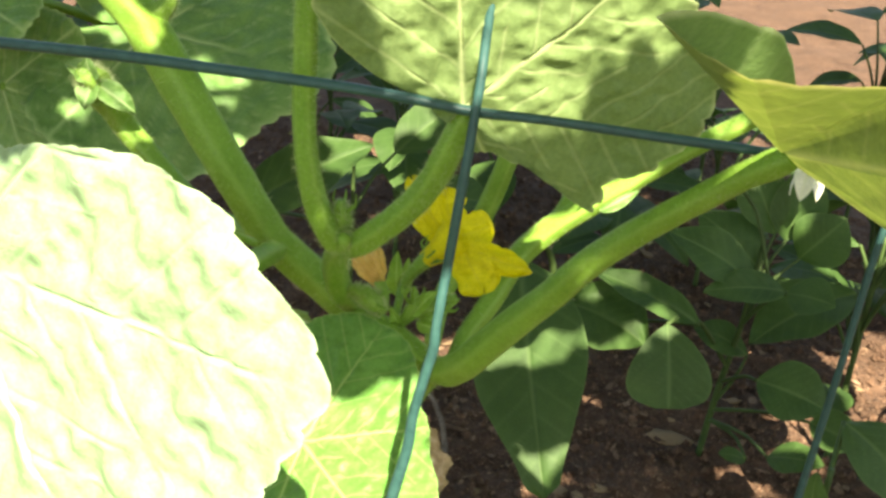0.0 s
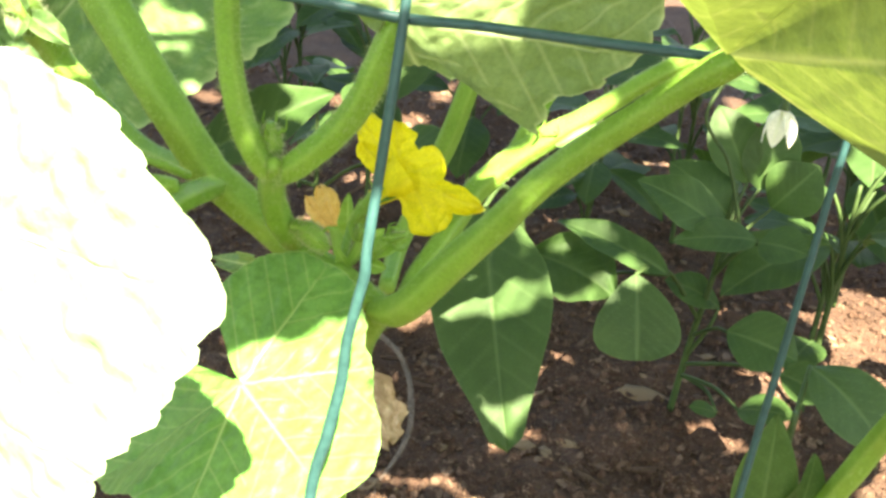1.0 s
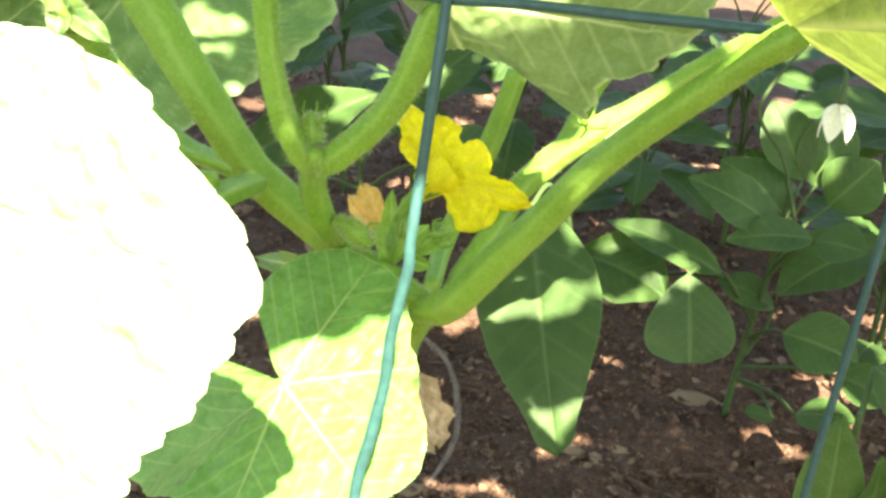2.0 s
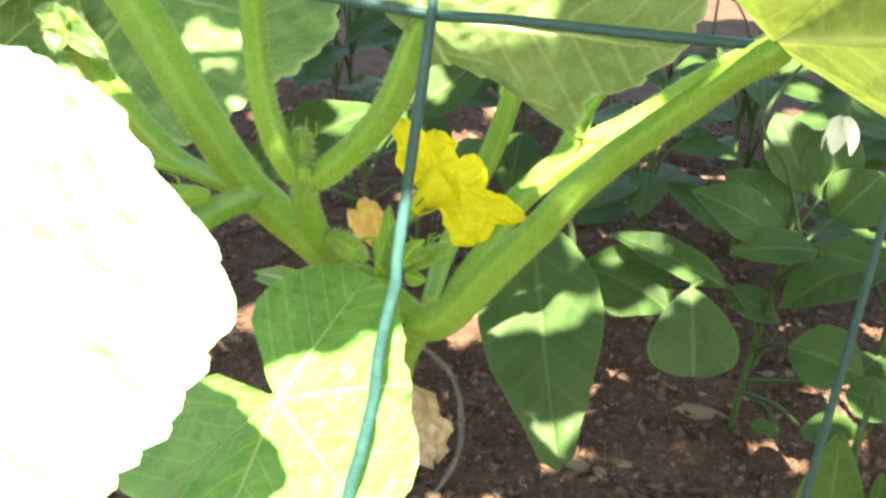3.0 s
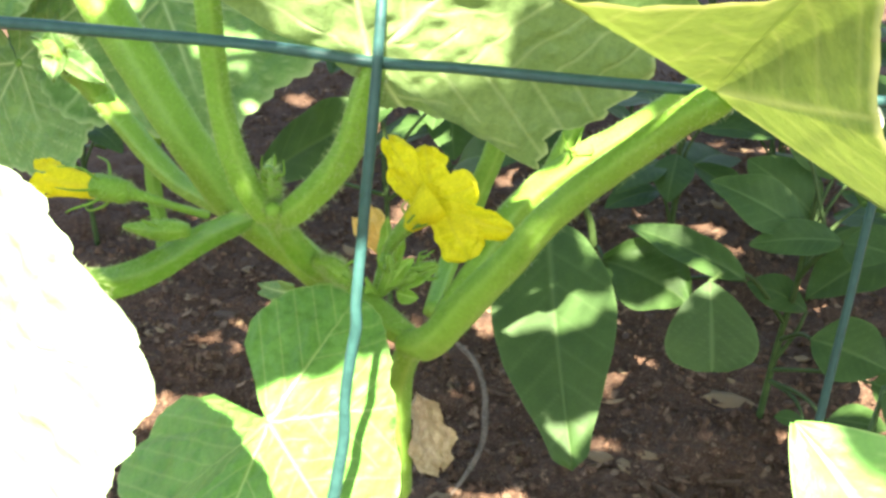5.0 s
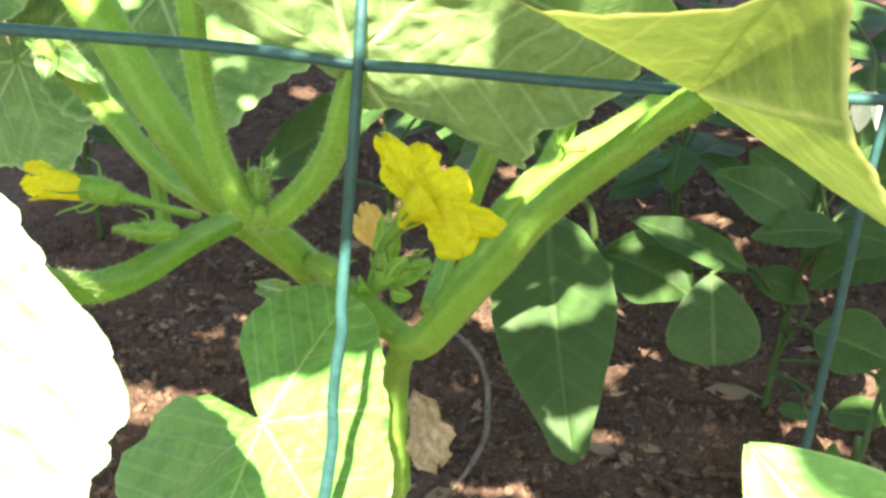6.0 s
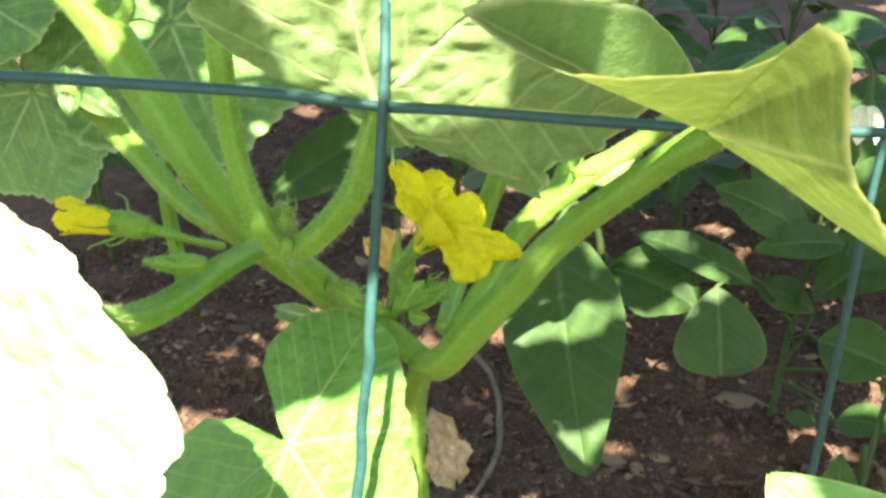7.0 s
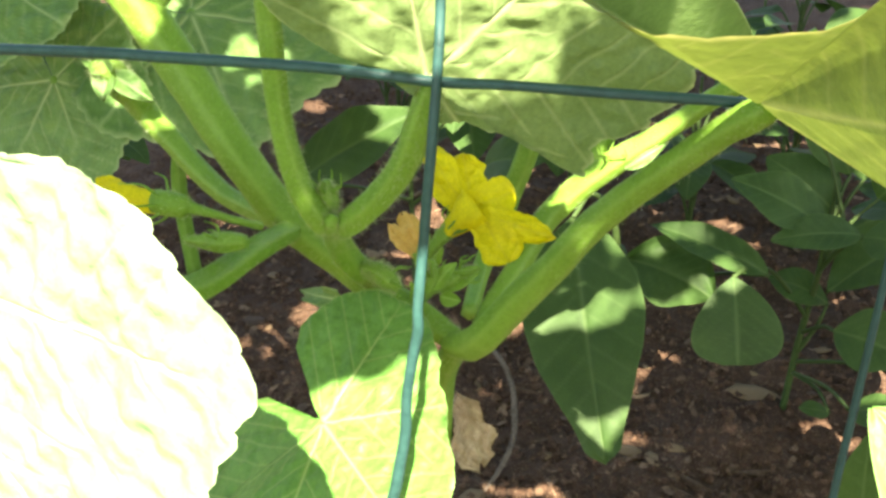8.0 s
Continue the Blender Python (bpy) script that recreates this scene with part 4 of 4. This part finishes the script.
def crumbs(count, seed):
    """Loose crumbs of soil, too many to count."""
    r = np.random.RandomState(seed)
    base = np.array([(1, 0, 0), (-1, 0, 0), (0, 1, 0), (0, -1, 0), (0, 0, 1), (0, 0, -0.6)], float)
    tris = ((0, 2, 4), (2, 1, 4), (1, 3, 4), (3, 0, 4), (2, 0, 5), (1, 2, 5), (3, 1, 5), (0, 3, 5))
    x, y = r.uniform(-0.3, 0.36, count), 0.3 + 0.75 * r.random_sample(count) ** 1.6
    z = ground_height(x, y)
    size = 0.0006 + 0.0030 * r.random_sample(count) ** 3.5
    vs = base[None] * r.uniform(0.55, 1.2, (count, 6, 1)) * size[:, None, None]
    vs = vs + r.uniform(-0.3, 0.3, vs.shape) * size[:, None, None] + np.stack([x, y, z + size * 0.3], -1)[:, None]
    faces = [tuple(6 * i + q for q in t) for i in range(count) for t in tris]
    return mesh_object("soil_crumbs", vs.reshape(-1, 3), faces, SOIL, smooth=False)


tagged(crumbs(32000, 3), "loose reddish-brown crumbs of garden soil", "soil", kind="stuff")

def leaf_bits(count, seed):
    """Flat broken bits of dry leaf and bark, too many to count."""
    r = np.random.RandomState(seed)
    x, y = r.uniform(-0.25, 0.34, count), 0.32 + 0.7 * r.random_sample(count) ** 1.6
    z = ground_height(x, y) + 0.0012
    ln = 0.0012 + 0.0042 * r.random_sample(count) ** 2.2
    wd = ln * r.uniform(0.2, 0.75, count)
    turn, tip, lean = r.uniform(0, 6.283, count), r.uniform(-0.5, 0.5, count), r.uniform(-0.5, 0.5, count)
    ring = np.array([(1, 0.1), (0.5, 0.9), (-0.4, 1.0), (-1, 0.2), (-0.6, -0.9), (0.4, -0.8)])
    ring = ring[None] * r.uniform(0.6, 1.15, (count, 6, 1))
    px, py = ring[..., 0] * ln[:, None], ring[..., 1] * wd[:, None]
    top = np.stack([x[:, None] + px * np.cos(turn)[:, None] - py * np.sin(turn)[:, None], y[:, None] + px * np.sin(turn)[:, None] + py * np.cos(turn)[:, None], z[:, None] + px * tip[:, None] + py * lean[:, None]], -1)
    low = top - np.array((0, 0, 0.0004))
    vs = np.concatenate([top, low], 1)
    faces = []
    for i in range(count):
        k = 12 * i
        faces += [tuple(k + q for q in range(6)), tuple(k + 11 - q for q in range(6))] + [(k + (q + 1) % 6, k + q, k + 6 + q, k + 6 + (q + 1) % 6) for q in range(6)]
    return mesh_object("leaf_bits", vs.reshape(-1, 3), faces, CHIP, smooth=False)


tagged(leaf_bits(2600, 9), "scattered dull tan bits of bark and leaf", "litter", kind="stuff")


def crumpled_leaf(parent, base, tip, n, width, seed, label):
    """A dead leaf, shrunken and crumpled, with a ragged edge."""
    base, tip = np.array(base, float), np.array(tip, float)
    size = np.linalg.norm(tip - base)
    u, v, n = axes(tip - base, n)
    s, w = np.meshgrid(np.linspace(0, 1, 54), np.linspace(-1, 1, 37), indexing="ij")
    half = width / size / 2 * np.interp(s, [0, 0.12, 0.35, 0.7, 0.9, 1], [0.25, 0.7, 0.85, 1.0, 0.75, 0.2]) * (1 + 0.14 * smooth_noise(s * 8, np.sign(w) * 2, seed, 1.0) + 0.10 * smooth_noise(s * 22, np.sign(w), seed, 1.0))
    H = 0.10 * smooth_noise(s * 3, w * 2.2, seed, 1.0) + 0.055 * np.abs(smooth_noise(s * 7, w * 5, seed + 1, 1.0)) + 0.02 * smooth_noise(s * 18, w * 12, seed + 2, 1.0) + 0.40 * np.clip(np.abs(w) - 0.3, 0, None)
    vein = np.clip(1 - np.abs(smooth_noise(s * 7, w * 5, seed + 1, 1.0)) / 0.2, 0, 1)
    pts = base + size * (s[..., None] * u + (w * half + 0.04 * smooth_noise(s * 5, w, seed + 4, 1.0))[..., None] * v + H[..., None] * n)
    return mesh_object("withered_leaf", pts.reshape(-1, 3), grid_faces(54, 37), HUSK, parent, label, vein.ravel())


# a bleached root and a withered leaf at the foot of the cucumber
tagged(tube("dry_stick", [(0.0, 0.50, 0.006, 0.0013), (0.020, 0.469, 0.010, 0.0015), (0.029, 0.448, 0.008, 0.0014), (0.033, 0.425, 0.007, 0.0015), (0.034, 0.400, 0.005, 0.0013), (0.029, 0.378, 0.004, 0.0011), (0.024, 0.365, 0.003, 0.0006)], ROOT, sides=10, rough=0.2), "bleached grey stick lying on the soil", "stick")
crumpled_leaf(plant, (0.0245, 0.2900, 0.1099), (0.0319, 0.2840, 0.0848), (0.3, -0.85, 0.3), 0.0145, 9, "withered tan leaf crumpled at the plant's foot")

# ---- unseen vine added over the path, its leaves placed to shade the bed ----
SIDE_WAY, UP_WAY = np.array((0.9811, 0.1933, 0.0)), np.array((-0.143, 0.726, 0.6726))
vine = thing("shade_vine", (0.30, 0.10, 0.0), "unseen cucumber vine added to shade the bed", "plant")
tube("main_stem", [(0.30, 0.10, -0.01, 0.005), (0.31, 0.06, 0.2, 0.0048), (0.30, 0.03, 0.4, 0.0045), (0.26, 0.03, 0.52, 0.004), (0.16, 0.05, 0.58, 0.0035), (0.05, 0.08, 0.6, 0.003)], STEM, vine, ridges=5, seed=99)
# across the light, up it, and half the leaf's width
BROAD_LEAVES = [
    (-0.15, 0.175, 0.0412), (-0.165, 0.11, 0.04), (0.155, 0.128, 0.0382), (-0.115, 0.1, 0.036), (0.07, 0.13, 0.035), (0.112, 0.128, 0.034), (0.14, -0.055, 0.03), (0.21, -0.06, 0.03),
    (0.25, -0.03, 0.03), (-0.0437, 0.035, 0.03), (0.1808, 0.0044, 0.03), (0.035, 0.0996, 0.03), (-0.1089, -0.0132, 0.03), (0.1648, -0.0351, 0.03), (-0.0139, 0.1776, 0.03), (0.225, 0.2004, 0.03),
    (-0.2269, 0.204, 0.03), (0.2902, 0.1483, 0.03), (0.1727, 0.175, 0.03), (0.2403, 0.052, 0.03), (0.2042, -0.0377, 0.03), (0.2637, 0.1883, 0.0292), (-0.027, 0.022, 0.0291), (0.1818, 0.0792, 0.029),
    (-0.081, 0.1124, 0.0285), (-0.0795, 0.1311, 0.0285), (0.184, -0.034, 0.028), (0.0473, 0.1427, 0.0274), (0.27, 0.06, 0.027), (-0.13, 0.062, 0.027), (0.290, -0.008, 0.027)]
MIDDLE_LEAVES = [
    (0.1688, 0.0923, 0.0266), (0.105, -0.088, 0.026), (0.034, 0.1653, 0.025), (0.03, 0.044, 0.0249), (0.19, 0.145, 0.0243), (0.2454, 0.0728, 0.0238), (0.1495, 0.0042, 0.0238), (-0.1342, 0.1336, 0.0234),
    (-0.0409, 0.1918, 0.0231), (0.2127, 0.1745, 0.0231), (0.2589, 0.1229, 0.0226), (-0.0093, -0.0084, 0.0222), (0.166, 0.02, 0.0219), (-0.0697, 0.1905, 0.0217), (-0.0848, 0.0513, 0.0213), (0.0828, 0.1768, 0.0213),
    (-0.0126, 0.1212, 0.0212), (-0.061, 0.0313, 0.0209), (-0.1042, 0.0755, 0.0208), (0.1856, 0.0422, 0.0206), (0.229, 0.0171, 0.0204), (0.2259, 0.146, 0.0201), (0.207, 0.062, 0.0195), (0.212, 0.016, 0.0193),
    (-0.09, 0.155, 0.0192), (-0.03, 0.074, 0.019), (-0.1126, 0.1753, 0.0188), (0.2152, 0.0424, 0.0187), (0.0643, 0.0514, 0.0187), (0.1954, 0.1041, 0.0185)]
SMALL_LEAVES = [
    (0.1178, 0.0144, 0.0183), (-0.081, 0.1585, 0.0178), (0.1279, -0.0284, 0.0178), (0.086, 0.06, 0.017), (0.0927, 0.0066, 0.0168), (-0.0274, 0.1468, 0.0166), (0.1, -0.058, 0.0166), (-0.0788, 0.1747, 0.0165),
    (0.108, -0.038, 0.0165), (0.0337, -0.0102, 0.0164), (-0.0277, 0.1424, 0.016), (0.157, -0.022, 0.016), (-0.085, 0.056, 0.016), (0.0595, 0.0637, 0.016), (-0.0897, 0.1709, 0.0159), (0.1428, -0.0085, 0.0156),
    (0.1639, 0.0773, 0.0155), (0.245, 0.02, 0.0154), (0.0164, -0.0084, 0.0152), (0.2277, 0.1206, 0.0151), (0.2143, 0.103, 0.015), (-0.106, 0.048, 0.015), (0.0751, 0.01, 0.015), (0.0505, -0.0065, 0.0145),
    (0.1398, 0.0005, 0.0145), (0.0914, -0.002, 0.0142), (0.0533, 0.1685, 0.0141), (0.0643, 0.0028, 0.014), (0.198, -0.006, 0.014), (0.152, 0.008, 0.014)]
TINY_LEAVES = [
    (0.1061, -0.0281, 0.0137), (0.2158, 0.0896, 0.0136), (-0.0089, 0.1427, 0.0136), (0.2124, -0.0192, 0.0134), (0.174, 0.0489, 0.0133), (-0.0563, 0.1387, 0.0133), (-0.1057, 0.1336, 0.0132), (0.1731, 0.0614, 0.0131),
    (0.008, -0.002, 0.0131), (-0.063, 0.05, 0.013), (0.084, 0.004, 0.0128), (0, 0.12, 0.0128), (0.1843, 0.0638, 0.0124), (0.0028, -0.0151, 0.0123), (0.037, -0.022, 0.012), (0.237, -0.002, 0.0119),
    (-0.0465, 0.0569, 0.0118), (0.0695, -0.0455, 0.0117), (0.0251, 0.1264, 0.0116), (0.0826, -0.0015, 0.0115), (-0.0075, 0.013, 0.0114), (0.11, 0.1, 0.0113), (-0.029, -0.0102, 0.0112), (-0.0518, 0.1225, 0.0111),
    (0.1284, 0.0518, 0.011), (0.0831, 0.0136, 0.011), (0.1163, 0.0717, 0.0109), (0.1445, 0.0255, 0.0108), (0.0361, -0.0314, 0.0108), (0.2402, 0.0518, 0.0107)]
LEAFLETS = [
    (0.0639, -0.0048, 0.0106), (-0.0272, 0.129, 0.0102), (-0.0435, 0.1394, 0.0102), (0.105, 0.0162, 0.0102), (0.2664, 0.1584, 0.0101), (0.07, -0.072, 0.01), (0.1861, 0.0801, 0.01), (-0.0613, 0.0584, 0.01),
    (0.0918, 0.0512, 0.0099), (0.1379, 0.061, 0.0095), (-0.042, 0.1167, 0.0093), (0.1154, -0.0162, 0.0092), (0.1044, 0.0426, 0.0091), (0.2427, 0.1058, 0.0091), (0.2259, 0.0378, 0.0091), (0.197, 0.03, 0.009),
    (0.0803, 0.0461, 0.0088), (0.241, 0.0932, 0.0088), (0.0865, -0.0075, 0.0086), (0.132, 0.0505, 0.0086), (0.1464, 0.0609, 0.0085), (0.0578, 0.0108, 0.0083), (0.152, 0.033, 0.0083), (-0.0422, 0.0724, 0.0082),
    (0.029, -0.001, 0.0082), (0.219, -0.026, 0.008), (0.209, -0.02, 0.008), (0.0562, 0.0337, 0.008), (0.2149, 0.0034, 0.0079), (0.0514, -0.0392, 0.0079)]
BUD_LEAVES = [
    (0.057, 0.008, 0.0079), (-0.0845, 0.0868, 0.0078), (-0.0779, 0.0662, 0.0077), (0.0325, -0.04, 0.0076), (0.1586, 0.0646, 0.0075), (0.163, 0.0365, 0.0074), (0.1275, -0.0166, 0.0074), (-0.1128, 0.1572, 0.0073),
    (-0.0002, 0.0088, 0.0073), (0.0471, -0.019, 0.0073), (-0.0422, 0.173, 0.0072), (0.055, 0.049, 0.007), (0.1282, 0.0818, 0.0069), (0.1384, 0.0637, 0.0067), (-0.0597, 0.0626, 0.0067), (0.0695, 0.0377, 0.0067),
    (0.1382, 0.0514, 0.0065), (0.235, 0.11, 0.0065), (-0.059, -0.0086, 0.0064), (0.126, 0.0631, 0.0063), (0.0309, -0.0464, 0.0063), (0.0378, 0.0014, 0.0062), (-0.0445, 0.0696, 0.0062), (0.0454, 0.0026, 0.0061),
    (-0.0526, 0.0835, 0.0061), (0.0178, 0.0035, 0.006), (0.0263, 0.0005, 0.006), (0.031, -0.029, 0.006), (0.045, 0.03, 0.006), (-0.088, 0.065, 0.006)]
# spots the added leaves keep open, so that sun reaches the bed there
GAPS = [(-0.111, 0.148), (-0.103, 0.200), (-0.095, 0.189), (-0.052, 0.154), (-0.045, 0.154), (0.010, 0.132), (0.045, 0.406), (0.029, 0.239), (0.039, 0.236), (0.045, 0.231), (0.044, 0.205), (0.048, 0.239), (0.051, 0.193), (0.007, 0.141), (0.016, 0.137), (0.122, 0.267), (0.211, 0.126), (0.255, 0.155), (-0.061, 0.167), (-0.060, 0.158), (-0.054, 0.165), (-0.049, 0.160), (-0.048, 0.166), (-0.040, 0.128), (0.011, 0.148), (0.059, 0.187), (0.112, 0.373), (0.126, 0.376), (0.126, 0.370), (0.299, 0.255), (0.246, 0.159), (-0.077, 0.409), (0.003, 0.348), (0.108, 0.240), (0.238, 0.167), (0.269, 0.325), (0.277, 0.323), (0.311, 0.264), (0.354, 0.294), (0.482, 0.435), (0.470, 0.410), (0.249, 0.147), (0.232, 0.102)]
SHADE_LEAVES = BROAD_LEAVES + MIDDLE_LEAVES + SMALL_LEAVES + TINY_LEAVES + LEAFLETS + BUD_LEAVES
tube("side_stem", [(0.26, 0.03, 0.52, 0.0035), (0.21, 0.045, 0.585, 0.0033), (0.20, 0.12, 0.67, 0.003), (0.20, 0.35, 0.90, 0.0026), (0.20, 0.62, 1.17, 0.002)], STEM, vine, ridges=5, seed=97)
tube("side_stem", [(0.05, 0.08, 0.60, 0.0030), (-0.06, 0.05, 0.60, 0.003), (-0.12, 0.06, 0.61, 0.003), (-0.12, 0.15, 0.70, 0.0028), (-0.12, 0.35, 0.90, 0.0025), (-0.12, 0.62, 1.17, 0.002)], STEM, vine, ridges=5, seed=98)
r_high = random.Random(8)
for row in range(8):
    for col in range(9):
        a, b, r = -0.36 + 0.12 * col + r_high.uniform(-0.03, 0.03), 0.15 + 0.085 * row + r_high.uniform(-0.02, 0.02), r_high.uniform(0.055, 0.076)
        r = min([r] + [(math.hypot(a - ga, b - gb) - 0.002) / 1.12 for ga, gb in GAPS])
        if r > 0.012:
            SHADE_LEAVES.append((a, b, r))
for k in range(900):
    a, b = r_high.uniform(-0.36, 0.62), r_high.uniform(0.13, 0.72)
    r = min([0.06] + [(math.hypot(a - ga, b - gb) - 0.004) / 1.12 for ga, gb in GAPS])
    if r > 0.010 and all(math.hypot(a - c, b - d) > 0.75 * e for c, d, e in SHADE_LEAVES):
        SHADE_LEAVES.append((a, b, r))
for k, (a, b, r) in enumerate(SHADE_LEAVES):
    up = r_high.uniform(0.0, min(0.16, 3 * r))
    at = np.array((0.05, 0.0, 0.45)) + a * SIDE_WAY + b * UP_WAY - up * np.array(SUN_WAY)
    turn = 0.7 * k
    high = np.array((0.2 if a > 0.06 else -0.12, 0.05 + 0.7 * max(b, 0), 0.6 + 0.7 * max(b, 0)))
    u_leaf = math.cos(turn) * SIDE_WAY + math.sin(turn) * UP_WAY
    base = at - u_leaf * r * 0.25
    cucumber_leaf(vine, base, u_leaf, (0.13 + 0.1 * math.sin(k), -0.66, 0.74), r * 1.25, seed=120 + k, rings=16, spokes=110)
    tube("leaf_stalk", [(*high, 0.0004), (*(base * 0.65 + high * 0.35 + np.array((0, -0.02, 0.02))), 0.0003), (*base, 0.00025)], STEM, vine, ridges=5, sides=8, seed=130 + k)
